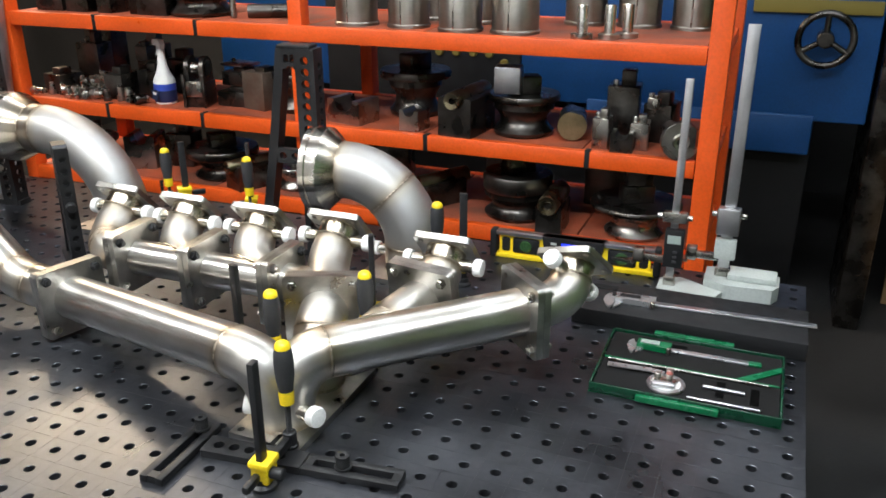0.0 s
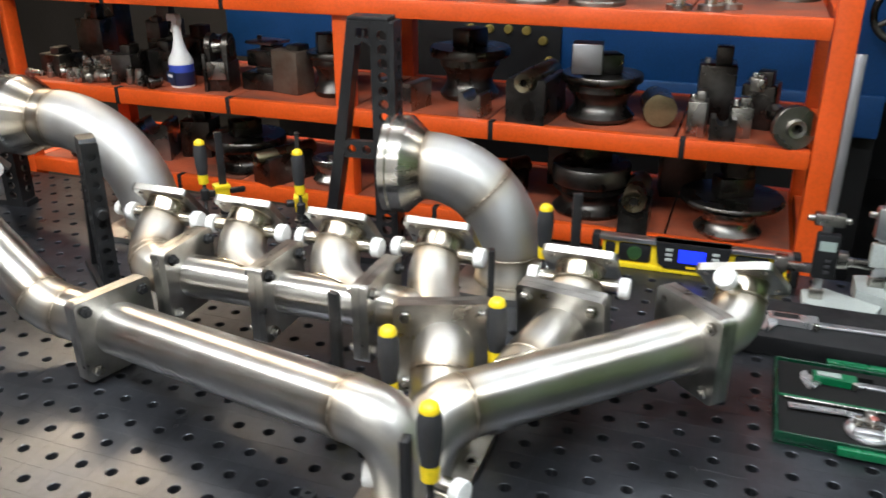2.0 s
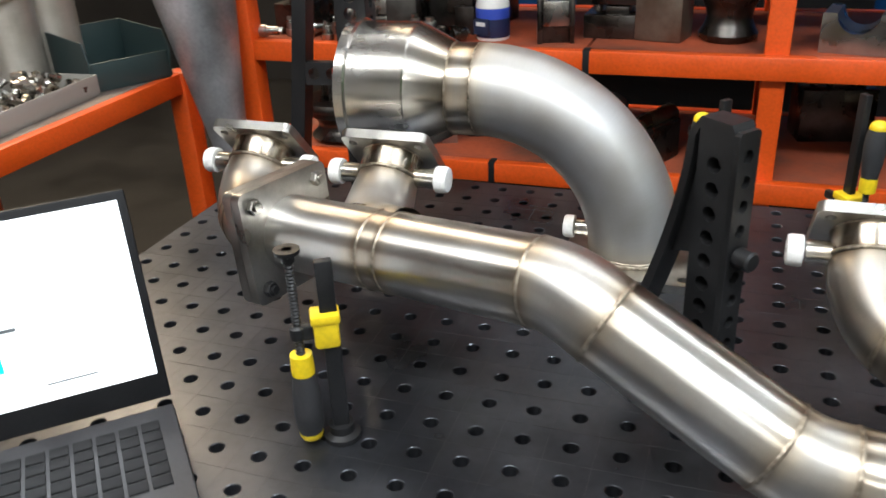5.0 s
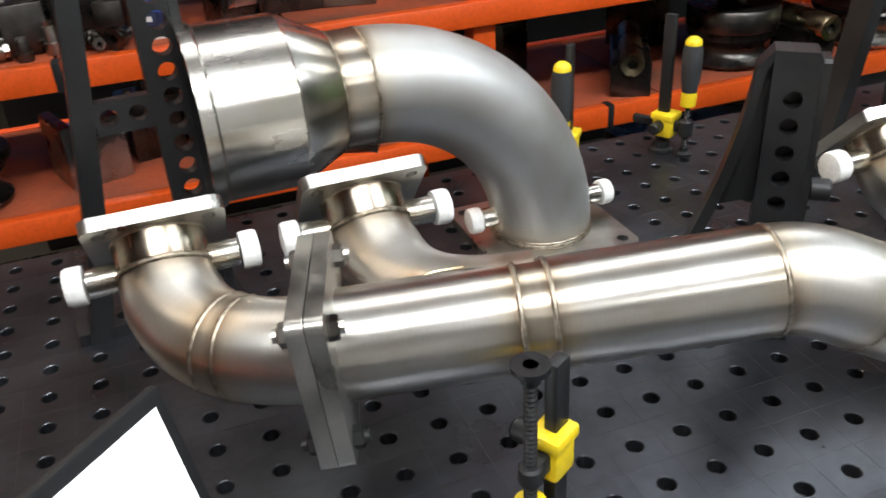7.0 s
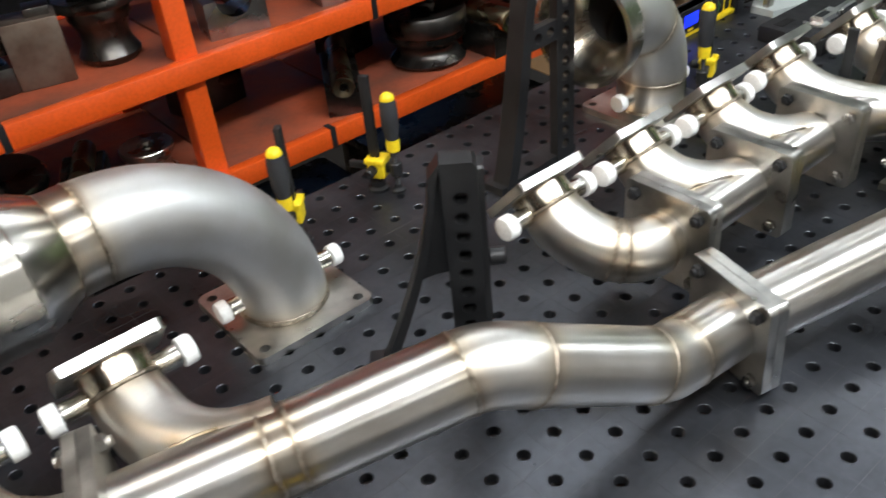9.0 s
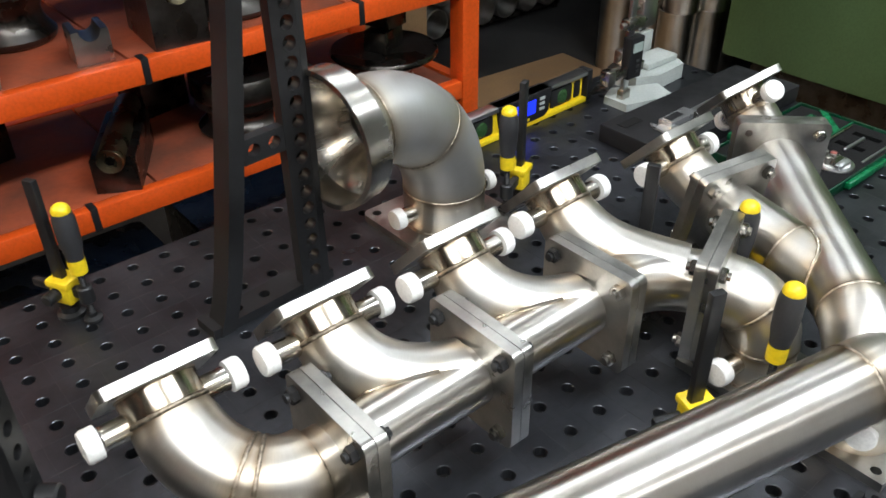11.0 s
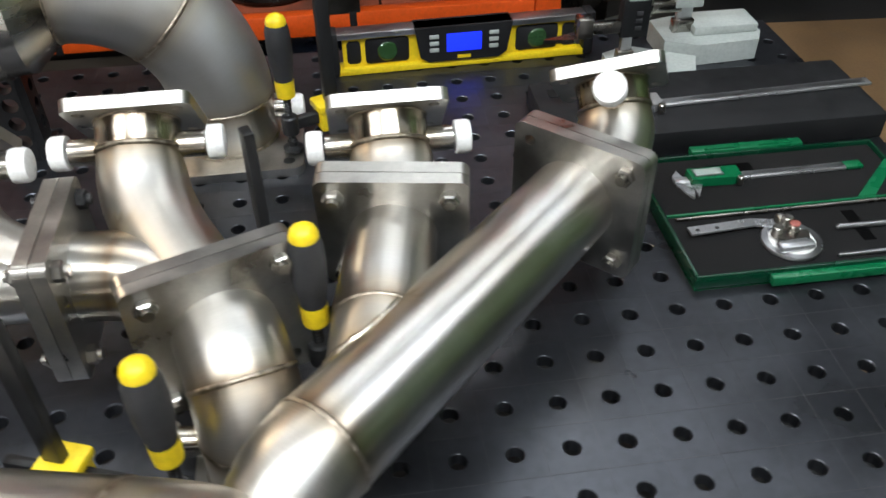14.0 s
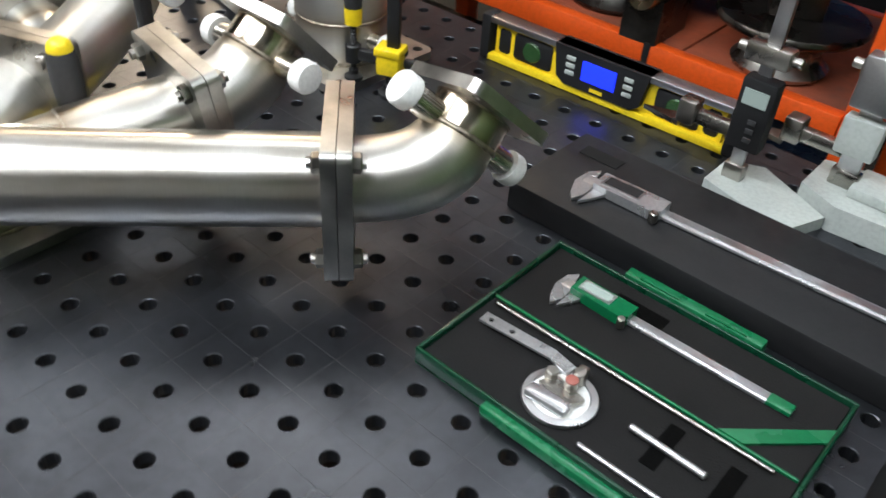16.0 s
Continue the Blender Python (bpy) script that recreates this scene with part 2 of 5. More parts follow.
def add_lathe(bm, profile, m=Matrix.Identity(4), n=32, closed=True):
    """A turned body: profile of (radius, height) about the z axis of m."""
    rings, way = [], [0.0]
    for p, q in zip(profile, profile[1:]):
        way.append(way[-1] + math.hypot(q[0] - p[0], q[1] - p[1]))
    uv = bm.loops.layers.uv.get("UVMap") or bm.loops.layers.uv.new("UVMap")
    for r, h in profile:
        if r < 1e-6:
            rings.append([bm.verts.new(m @ V(0, 0, h))])
        else:
            rings.append([bm.verts.new(m @ V(r * math.cos(2 * math.pi * k / n), r * math.sin(2 * math.pi * k / n), h)) for k in range(n)])
    for i, (a, b) in enumerate(zip(rings, rings[1:])):
        for k in range(n):
            j = (k + 1) % n
            if len(a) == 1 and len(b) == 1:
                continue
            if len(a) == 1:
                f, at = bm.faces.new((a[0], b[k], b[j])), ((0, 0.5), (1, 0), (1, 1))
            elif len(b) == 1:
                f, at = bm.faces.new((a[k], a[j], b[0])), ((0, 0), (0, 1), (1, 0.5))
            else:
                f, at = bm.faces.new((a[k], a[j], b[j], b[k])), ((0, 0), (0, 1), (1, 1), (1, 0))
            for loop, (u, v) in zip(f.loops, at):
                loop[uv].uv = (way[i + u], (k + v) / n)
    return bm


def lathe(profile, m=Matrix.Identity(4), n=32):
    return add_lathe(bmesh.new(), profile, m, n)


def rod(a, b, r, n=16, bevel=0.0):
    """A round bar from a to b with chamfered ends."""
    a, b = Vector(a), Vector(b)
    L = (b - a).length
    c = min(bevel, r * 0.5)
    prof = [(0, 0), (r - c, 0), (r, c), (r, L - c), (r - c, L), (0, L)] if c else [(0, 0), (r, 0), (r, L), (0, L)]
    return lathe(prof, Matrix.Translation(a) @ frame_of(b - a), n)


def add_sweep(bm, pts, radii, n=36, caps=False):
    """A round tube along pts."""
    pts = [Vector(p) for p in pts]
    if isinstance(radii, (int, float)):
        radii = [radii] * len(pts)
    ref, rings, prev = None, [], None
    for i, p in enumerate(pts):
        t = (pts[min(i + 1, len(pts) - 1)] - pts[max(i - 1, 0)]).normalized()
        if ref is None:
            ref = t.orthogonal().normalized()
        else:
            ref = prev.rotation_difference(t) @ ref
        prev = t
        ref = (ref - t * ref.dot(t)).normalized()
        side = t.cross(ref)
        rings.append([bm.verts.new(p + radii[i] * (ref * math.cos(2 * math.pi * k / n) + side * math.sin(2 * math.pi * k / n))) for k in range(n)])
    uv, gone = bm.loops.layers.uv.get("UVMap") or bm.loops.layers.uv.new("UVMap"), 0.0
    for i, (a, b) in enumerate(zip(rings, rings[1:])):
        step = (pts[i + 1] - pts[i]).length
        for k in range(n):
            f = bm.faces.new((a[k], a[(k + 1) % n], b[(k + 1) % n], b[k]))
            for loop, (u, v) in zip(f.loops, ((0, 0), (0, 1), (1, 1), (1, 0))):
                loop[uv].uv = (gone + u * step, (k + v) / n)
        gone += step
    if caps:
        bm.faces.new(rings[0][::-1])
        bm.faces.new(rings[-1])
    return bm


def sweep(pts, radii, n=36, caps=False):
    return add_sweep(bmesh.new(), pts, radii, n, caps)


def arc(a, ta, b, tb, n=18, pull=None):
    """A smooth bend from a, leaving along ta, to b, arriving along tb."""
    a, b, ta, tb = Vector(a), Vector(b), Vector(ta).normalized(), Vector(tb).normalized()
    k = (b - a).length * 0.39 if pull is None else pull
    p = [a, a + ta * k, b - tb * k, b]
    out = []
    for i in range(n + 1):
        s = i / n
        out.append(p[0] * (1 - s) ** 3 + p[1] * 3 * s * (1 - s) ** 2 + p[2] * 3 * s * s * (1 - s) + p[3] * s ** 3)
    return out


SEAMS = []


def weld(at, d, r, parent, wide=0.0032):
    """A weld bead round a tube: a narrow ripple; SEAMS keeps it for the heat tint beside it."""
    SEAMS.append((parent, [Vector(at)], Vector(d).normalized(), r))
    wide *= 0.62
    rng = random.Random(int((at[0] * 7 + at[1] * 13 + at[2] * 29) * 1000))
    bm = bmesh.new()
    m = Matrix.Translation(at) @ frame_of(d)
    n = 144
    prof = [(-wide, -0.0003), (-wide * 0.7, 0.0004), (-wide * 0.35, 0.0008), (0, 0.001), (wide * 0.35, 0.0008), (wide * 0.7, 0.0004), (wide, -0.0003)]
    rings = []
    for h, up in prof:
        ring = []
        for k in range(n):
            w = 1 + 0.14 * math.sin(k * 2 * math.pi * 36 / n + h * 500) + 0.15 * rng.random()
            a = 2 * math.pi * k / n
            rr = r + up * w
            ring.append(bm.verts.new(m @ V(rr * math.cos(a), rr * math.sin(a), h + 0.0005 * rng.random())))
        rings.append(ring)
    for a, b in zip(rings, rings[1:]):
        for k in range(n):
            bm.faces.new((a[k], a[(k + 1) % n], b[(k + 1) % n], b[k]))
    return part("weld", bm, WELD, parent, "brown heat-tinted weld bead")


def rounded_plate(w, d, t, corner=0.012, holes=(), bore=0.0, m=Matrix.Identity(4), hole_r=0.0055, bevel=0.0012, seg=6):
    """A flat plate with rounded corners, bolt holes right through it and a bore, centred on m, thickness along z."""
    bm = bmesh.new()
    loops = []
    out = []
    for cx, cy, a0 in ((w / 2 - corner, d / 2 - corner, 0), (-w / 2 + corner, d / 2 - corner, 90), (-w / 2 + corner, -d / 2 + corner, 180), (w / 2 - corner, -d / 2 + corner, 270)):
        for k in range(seg + 1):
            a = radians(a0 + 90 * k / seg)
            out.append((cx + corner * math.cos(a), cy + corner * math.sin(a)))
    loops.append(out)
    rounds = [(hx, hy, hole_r, 14) for hx, hy in holes]
    if bore:
        rounds.append((0, 0, bore, 36))
    for hx, hy, hr, n in rounds:
        loops.append([(hx + hr * math.cos(-2 * math.pi * k / n), hy + hr * math.sin(-2 * math.pi * k / n)) for k in range(n)])
    for z in (-t / 2, t / 2):
        edges = []
        for lp in loops:
            vs = [bm.verts.new((x, y, z)) for x, y in lp]
            edges += [bm.edges.new((vs[i], vs[(i + 1) % len(vs)])) for i in range(len(vs))]
        bmesh.ops.triangle_fill(bm, edges=edges, use_beauty=True)
    bm.verts.ensure_lookup_table()
    half, at = len(bm.verts) // 2, 0
    vs = list(bm.verts)
    for lp in loops:
        for i in range(len(lp)):
            j = (i + 1) % len(lp)
            bm.faces.new((vs[at + i], vs[at + j], vs[half + at + j], vs[half + at + i]))
        at += len(lp)
    bmesh.ops.transform(bm, matrix=m, verts=bm.verts)
    return bm


def outline_plate(pts, t, m=Matrix.Identity(4), holes=(), bevel=0.0):
    """A plate cut to an outline, with round holes (x, y, radius), thickness along z from 0 to t."""
    bm = bmesh.new()
    loops = [list(pts)] + [[(hx + hr * math.cos(2 * math.pi * k / 14), hy + hr * math.sin(2 * math.pi * k / 14)) for k in range(14)] for hx, hy, hr in holes]
    for z in (0, t):
        edges = []
        for lp in loops:
            vs = [bm.verts.new((x, y, z)) for x, y in lp]
            edges += [bm.edges.new((vs[i], vs[(i + 1) % len(vs)])) for i in range(len(vs))]
        bmesh.ops.triangle_fill(bm, edges=edges, use_beauty=True)
    vs, at = list(bm.verts), 0
    half = len(vs) // 2
    for lp in loops:
        for i in range(len(lp)):
            j = (i + 1) % len(lp)
            bm.faces.new((vs[at + i], vs[at + j], vs[half + at + j], vs[half + at + i]))
        at += len(lp)
    bmesh.ops.transform(bm, matrix=m, verts=bm.verts)
    return bm


def hexbolt(at, d, parent, r=0.0085, h=0.006, material=None, name="bolt"):
    m = Matrix.Translation(at) @ frame_of(d)
    bm = lathe([(0, 0), (r, 0), (r, h * 0.8), (r * 0.85, h), (0, h)], m, 6)
    add_lathe(bm, [(r * 0.55, 0), (r * 0.55, h * 1.5), (0, h * 1.5)], m, 12)
    return part(name, bm, material or STEEL, parent, smooth=False)


def basis(o, x, z):
    """A pose at o with its z axis along z and its x axis as near x as can be."""
    z = Vector(z).normalized()
    x = Vector(x)
    x = (x - z * x.dot(z)).normalized()
    y = z.cross(x)
    return Matrix(((x.x, y.x, z.x, o[0]), (x.y, y.y, z.y, o[1]), (x.z, y.z, z.z, o[2]), (0, 0, 0, 1)))


# ---- the room ----
def slab(name, lo, hi, material, label="", category=""):
    c = [(a + b) / 2 for a, b in zip(lo, hi)]
    s = [b - a for a, b in zip(lo, hi)]
    ob = part(name, box(*s), material, smooth=False)
    ob.location = c
    return tagged(ob, label, category, kind="structure")


slab("floor", (-5.2, -3.4, -0.95), (4.0, 4.2, -0.85), CONCRETE, "dark grimy concrete workshop floor", "floor")
slab("ceiling", (-5.2, -3.4, 2.3), (4.0, 4.2, 2.4), CEIL, "pale painted workshop ceiling", "ceiling")
slab("wall_back", (-5.2, 4.2, -0.95), (4.0, 4.35, 2.4), WALL, "grimy grey workshop wall", "wall")
slab("wall_front", (-5.2, -3.55, -0.95), (4.0, -3.4, 2.4), PALEWALL, "plain white workshop wall", "wall")
slab("wall_left", (-5.35, -3.55, -0.95), (-5.2, 4.35, 2.4), WALL, "grimy grey workshop wall", "wall")
slab("wall_right", (4.0, -3.55, -0.95), (4.15, 4.35, 2.4), WALL, "grimy grey workshop wall", "wall")

for lx, ly, watts, upward in LAMPS:
    lamp = thing("ceiling_light", "white fluorescent batten hung below the ceiling", "light", (lx, ly, 1.96), "ceiling lights")
    part("housing", box(1.56, 0.26, 0.05, (0, 0, 0.03), 0.008), GREYPAINT, lamp)
    for sy in (-0.07, 0.07):
        part("lamp_tube", rod((-0.74, sy, -0.005), (0.74, sy, -0.005), 0.013), TUBELIGHT, lamp, "glowing white tube")
    for sx in (-0.6, 0.6):
        part("hanger", rod((sx, 0, 0.05), (sx, 0, 0.34), 0.004, 8), STEEL, lamp)

# ---- welding table ----
X0, X1, Y0, Y1, TT = -2.375, 0.025, -0.875, 0.625, 0.014
PITCH, RAD = 0.05, 0.008
table = thing("welding_table", "dark nitrided steel welding table with rows of holes", "table", (-1.175, -0.125, -0.85))
OFF = V(1.175, 0.125, 0.85)


def table_top():
    """The perforated plate: every 50 mm cell has its hole, with a small chamfer, cut right through."""
    nx, ny, n = round((X1 - X0) / PITCH), round((Y1 - Y0) / PITCH), 16
    verts, faces, index = [], [], {}

    def corner(x, y, z):
        key = (round(x * 1e4), round(y * 1e4), round(z * 1e4))
        if key not in index:
            index[key] = len(verts)
            verts.append((x + OFF.x, y + OFF.y, z + OFF.z))
        return index[key]
    for i in range(nx):
        for j in range(ny):
            cx, cy, h = X0 + PITCH * (i + 0.5), Y0 + PITCH * (j + 0.5), PITCH / 2
            sq = []
            for k in range(n):
                a = 2 * math.pi * k / n
                ca, sa = math.cos(a), math.sin(a)
                s = h / max(abs(ca), abs(sa))
                sq.append(corner(cx + ca * s, cy + sa * s, 0))
            base = len(verts)
            for r, z in ((RAD + 0.0009, 0), (RAD, -0.0009), (RAD, -TT)):
                for k in range(n):
                    a = 2 * math.pi * k / n
                    verts.append((cx + r * math.cos(a) + OFF.x, cy + r * math.sin(a) + OFF.y, z + OFF.z))
            for k in range(n):
                j2 = (k + 1) % n
                faces.append((sq[k], sq[j2], base + j2, base + k))
                faces.append((base + k, base + j2, base + n + j2, base + n + k))
                faces.append((base + n + k, base + n + j2, base + 2 * n + j2, base + 2 * n + k))
    me = bpy.data.meshes.new("tabletop")
    me.from_pydata(verts, [], faces)
    me.materials.append(TABLE)
    ob = new("tabletop", me)
    ob.parent = table
    return ob


table_top()
bm = bmesh.new()
for k in range(1, round((X1 - X0) / PITCH)):
    add_box(bm, 0.0005, Y1 - Y0 - 0.004, 0.0002, V(X0 + PITCH * k, -0.125, 0.0001) + OFF)
for k in range(1, round((Y1 - Y0) / PITCH)):
    add_box(bm, X1 - X0 - 0.004, 0.0005, 0.0002, V(-1.175, Y0 + PITCH * k, 0.0001) + OFF)
tagged(part("scribed_grid", bm, GROOVE, table, "fine scribed grid lines", smooth=False), kind="stuff")
for sx, sy, cx, cy in ((X1 - X0, 0.012, -1.175, Y0 + 0.006), (X1 - X0, 0.012, -1.175, Y1 - 0.006), (0.012, Y1 - Y0 - 0.024, X0 + 0.006, -0.125), (0.012, Y1 - Y0 - 0.024, X1 - 0.006, -0.125)):
    part("skirt", box(sx, sy, 0.10, V(cx, cy, -TT - 0.05) + OFF, 0.001), TABLE, table, smooth=False)
for cx in (-2.25, -0.1):
    for cy in (-0.76, 0.51):
        part("leg", box(0.09, 0.09, 0.75, V(cx, cy, -0.475) + OFF, 0.004), TABLE, table)
        part("foot", lathe([(0, 0), (0.05, 0), (0.05, 0.012), (0.018, 0.02), (0.018, 0.05), (0, 0.05)], Matrix.Translation(V(cx, cy, -0.85) + OFF), 20), DARK, table)

# ---- the exhaust manifold ----
manifold = thing("exhaust_manifold", "welded stainless steel exhaust manifold with bolted flanges", "manifold", (-0.755, -0.2, 0.0))
MO = V(0.755, 0.2, 0.0)


def M(p):
    return Vector(p) + MO


def tube(name, pts, r, material, label="", n=40, parent=None):
    if len(pts) == 2:
        a, b = Vector(pts[0]), Vector(pts[1])
        n_ = max(2, int((b - a).length / 0.006))
        if not isinstance(r, (int, float)):
            r = [r[0] + (r[1] - r[0]) * k / n_ for k in range(n_ + 1)]
        pts = [a.lerp(b, k / n_) for k in range(n_ + 1)]
    return part(name, sweep([M(p) for p in pts], r, n), material, parent or manifold, label)


def bead(at, d, r, wide=0.004):
    return weld(M(at), d, r, manifold, wide)


def plug(at, d, r=0.0125, length=0.032, parent=None, base=None, start=0.0):
    """A threaded boss with its white plastic cap; at is the cap's middle."""
    at, d = M(at) if parent is None else Vector(at), Vector(d).normalized()
    parent = parent or manifold
    tail = at - d * (length + 0.012)
    m = Matrix.Translation(tail) @ frame_of(d)
    boss = part("boss", lathe([(r * 1.12, -0.004), (r * 1.05, 0.002), (r, 0.005), (r, length + 0.002), (0, length + 0.002)], m, 28), BRIGHT, parent, "turned stainless boss")
    cm = Matrix.Translation(at) @ frame_of(d)
    part("cap", lathe([(0, -0.008), (r * 1.28, -0.008), (r * 1.32, -0.006), (r * 1.32, 0.004), (r * 1.2, 0.007), (r * 0.7, 0.008), (0, 0.008)], cm, 28), WHITE, boss, "white plastic cap")


def flange(at, d, side=0.132, bolts="", edge=None, single=False, thick=0.0125, dark=()):
    """A bolted pair of square plates across a tube that runs along d."""
    d = Vector(d).normalized()
    up = V(0, 0, 1) if edge is None else Vector(edge)
    m0 = basis(M(at), up, d)
    q = side / 2 - 0.017
    hs = [(q, q), (-q, q), (-q, -q), (q, -q)]
    for s in ((-1, 1) if not single else (0,)):
        m = m0 @ pose(0, 0, s * (thick / 2 + 0.0004))
        part("flange", rounded_plate(side, side, thick, 0.009, hs, 0.0, m), PLATE, manifold, "milled square steel flange plate", angle=30)
    for k, (hx, hy) in enumerate(hs):
        if str(k) in bolts:
            a = m0 @ V(hx, hy, thick + 0.0005)
            b = m0 @ V(hx, hy, -thick - 0.0005)
            part("stud", rod(m0 @ V(hx, hy, -thick - 0.004), m0 @ V(hx, hy, thick + 0.004), 0.005, 12), STEEL, manifold)
            hexbolt(a, d, manifold, 0.0092, 0.008, DARK if str(k) in dark else STEEL)
            hexbolt(b, -d, manifold, 0.0092, 0.008, DARK if str(k) in dark else STEEL, "nut")


TILT = radians(47)
UP = V(0, math.sin(TILT), math.cos(TILT))
RR = 0.041


def runner(x, y, z, to, along, r=RR, up=UP, side=V(1, 0, 0), plug_r=0.0125, plug_d=None, half=0.071, cross=0.5, pull=None, plugs=True):
    """One port: head plate, stub with two capped bosses and the bend down to the log. x, y, z: middle between its caps."""
    c, up = V(x, y, z), Vector(up)
    top = c + up * 0.036
    hs = [(0.043, 0.034), (-0.043, 0.034), (-0.043, -0.034), (0.043, -0.034)]
    m = basis(M(top - up * 0.006), side, up)
    part("port_flange", rounded_plate(0.113, 0.098, 0.012, 0.010, hs, 0.0, m), PLATE, manifold, "polished rounded port flange", angle=30)
    tube("stub", [top - up * 0.012, c - up * 0.004], r - 0.002, TURNED, "turned stainless stub", 40)
    bead(top - up * 0.0125, up, r - 0.002, 0.003)
    bead(c - up * 0.004, up, r - 0.0015)
    pts = arc(c - up * 0.004, -up, to, along, 22, pull)
    tube("elbow", pts, [r - 0.003 + min(i / 3, 1) * 0.003 for i in range(len(pts))], SATIN)
    if plugs:
        d = Vector(plug_d).normalized() if plug_d is not None else V(1, 0, 0)
        for s in (-1, 1):
            plug(c + d * s * half, d * s, plug_r, half - r * 0.9)
    return pts


def joint_bead(pts, r, a, b, r2):
    """The weld along the line where a bent tube enters a straight one that runs from a to b."""
    pts, a, d = [Vector(p) for p in pts], Vector(a), (Vector(b) - Vector(a)).normalized()
    ref, prev, loops = None, None, []
    for i, p in enumerate(pts):
        t = (pts[min(i + 1, len(pts) - 1)] - pts[max(i - 1, 0)]).normalized()
        ref = t.orthogonal().normalized() if ref is None else prev.rotation_difference(t) @ ref
        prev = t
        ref = (ref - t * ref.dot(t)).normalized()
        side = t.cross(ref)
        loops.append([p + r * (ref * math.cos(2 * math.pi * k / 48) + side * math.sin(2 * math.pi * k / 48)) for k in range(48)])

    def off(q):
        v = q - a
        return (v - d * v.dot(d)).length - r2
    line = []
    for k in range(48):
        for i in range(len(pts) - 1):
            u, w = off(loops[i][k]), off(loops[i + 1][k])
            if u > 0 >= w:
                s = u / (u - w)
                line.append(M(loops[i][k].lerp(loops[i + 1][k], s)))
                break
        else:
            line.append(None)
    runs, cur = [], []
    first = next((i for i, q in enumerate(line) if q is None), 0)
    for q in line[first:] + line[:first + 1]:
        if q is None or (cur and (q - cur[-1]).length > 0.03):
            if len(cur) > 4:
                runs.append(cur)
            cur = [] if q is None else [q]
        else:
            cur.append(q)
    if len(cur) > 4:
        runs.append(cur)
    for run in runs:
        SEAMS.append((manifold, run[::3], None, 0))
        part("weld", sweep(run, [0.0026 + 0.0007 * math.sin(2.4 * i) for i in range(len(run))], 8, True), BRIGHT, manifold, "bright weld bead along the joint")


LY, LZ, LR = 0.006, 0.115, 0.0355
AX = V(1, 0, 0)
# the log under four ports
cway = runner(-1.388, 0.113, 0.167, (-1.305, LY, LZ), AX)
bead(cway[13], cway[14] - cway[12], RR)
bead(cway[15], cway[16] - cway[14], RR)
tube("log_tube", [(-1.305, LY, LZ), (-1.2725, LY, LZ)], LR, SATIN)
bead((-1.305, LY, LZ), AX, LR)
for rx in (-1.213, -1.034):
    way = runner(rx, 0.110, 0.167, (rx + 0.098, LY + 0.006, LZ - 0.002), V(1, -0.2, -0.08))
    joint_bead(way, RR, (-1.3, LY, LZ), (-0.9, LY, LZ), LR)
runner(-0.858, 0.114, 0.173, (-0.798, -0.035, 0.117), V(0.45, -0.88, -0.12), 0.0405)
tube("log_tube", [(-1.2725, LY, LZ), (-1.0945, LY, LZ)], LR, TUBE, "brushed stainless log tube")
tube("log_tube", [(-1.0945, LY, LZ), (-0.918, LY, LZ)], LR, TUBE, "brushed stainless log tube")
tube("log_tube", arc((-0.918, LY, LZ), AX, (-0.79, -0.055, LZ), (0.45, -0.9, 0), 16), LR + 0.004, TUBE, "brushed stainless collector")
bead((-0.872, LY - 0.003, LZ), (1, -0.1, 0), LR + 0.003)
for fx, dark in ((-1.2725, "03"), (-1.0945, "03"), (-0.918, "3")):
    flange((fx, LY, LZ), AX, 0.13, "0123", dark=dark)

# elbow down to the foot plate
D4 = V(0.36, -0.93, 0).normalized()
P4 = V(-0.783, -0.0685, LZ)
flange(P4, D4, 0.140, "013")
e4 = arc(P4, D4, (-0.763, -0.135, 0.06), (0, -0.05, -1), 18, 0.045)
tube("elbow", e4, 0.0435, SATIN)
bead(e4[10], e4[11] - e4[9], 0.0435)
tube("foot_tube", [(-0.763, -0.135, 0.06), (-0.763, -0.1355, 0.012)], 0.0435, SATIN)
bead((-0.763, -0.135, 0.062), (0, 0, 1), 0.0435)
bead((-0.763, -0.135, 0.0135), (0, 0, 1), 0.0445, 0.004)
plug((-0.835, -0.128, 0.045), (-1, 0.1, 0.0), 0.0125, 0.028)

# left branch with two ports
FLA, DA = V(-2.003, 0.042, 0.161), V(0.955, -0.285, 0.075).normalized()
away = runner(-2.106, 0.172, 0.187, FLA, DA, 0.041)
bead(away[12], away[13] - away[11], 0.041)
bead(away[14], away[15] - away[13], 0.041)
flange(FLA, DA, 0.132, "0123", dark="1")
S1, S2 = V(-1.683, -0.055, 0.188), V(-1.616, -0.082, 0.172)
S3, S4 = V(-1.470, -0.118, 0.097), V(-1.412, -0.121, 0.080)
FLL, DL = V(-1.318, -0.126, 0.073), V(0.955, -0.265, 0.06).normalized()
BR_ = 0.0428
RING = FLA + (S1 - FLA) * 0.47
d1 = (S1 - FLA).normalized()
tube("branch_tube", [FLA, RING - d1 * 0.012], BR_, TUBE, "brushed stainless tube")
tube("branch_ring", [RING - d1 * 0.012, RING + d1 * 0.012], BR_, TUBE)
tube("branch_tube", [RING + d1 * 0.012, S1], BR_, TUBE, "brushed stainless tube")
d2 = (S3 - S2).normalized()
tube("elbow", arc(S1, d1, S2, d2, 12), BR_, SATIN)
tube("branch_tube", [S2, S3], BR_, TUBE, "brushed stainless tube")
tube("elbow", arc(S3, d2, S4, (FLL - S4), 12), BR_, SATIN)
tube("branch_tube", [S4, FLL], BR_, TUBE, "brushed stainless tube")
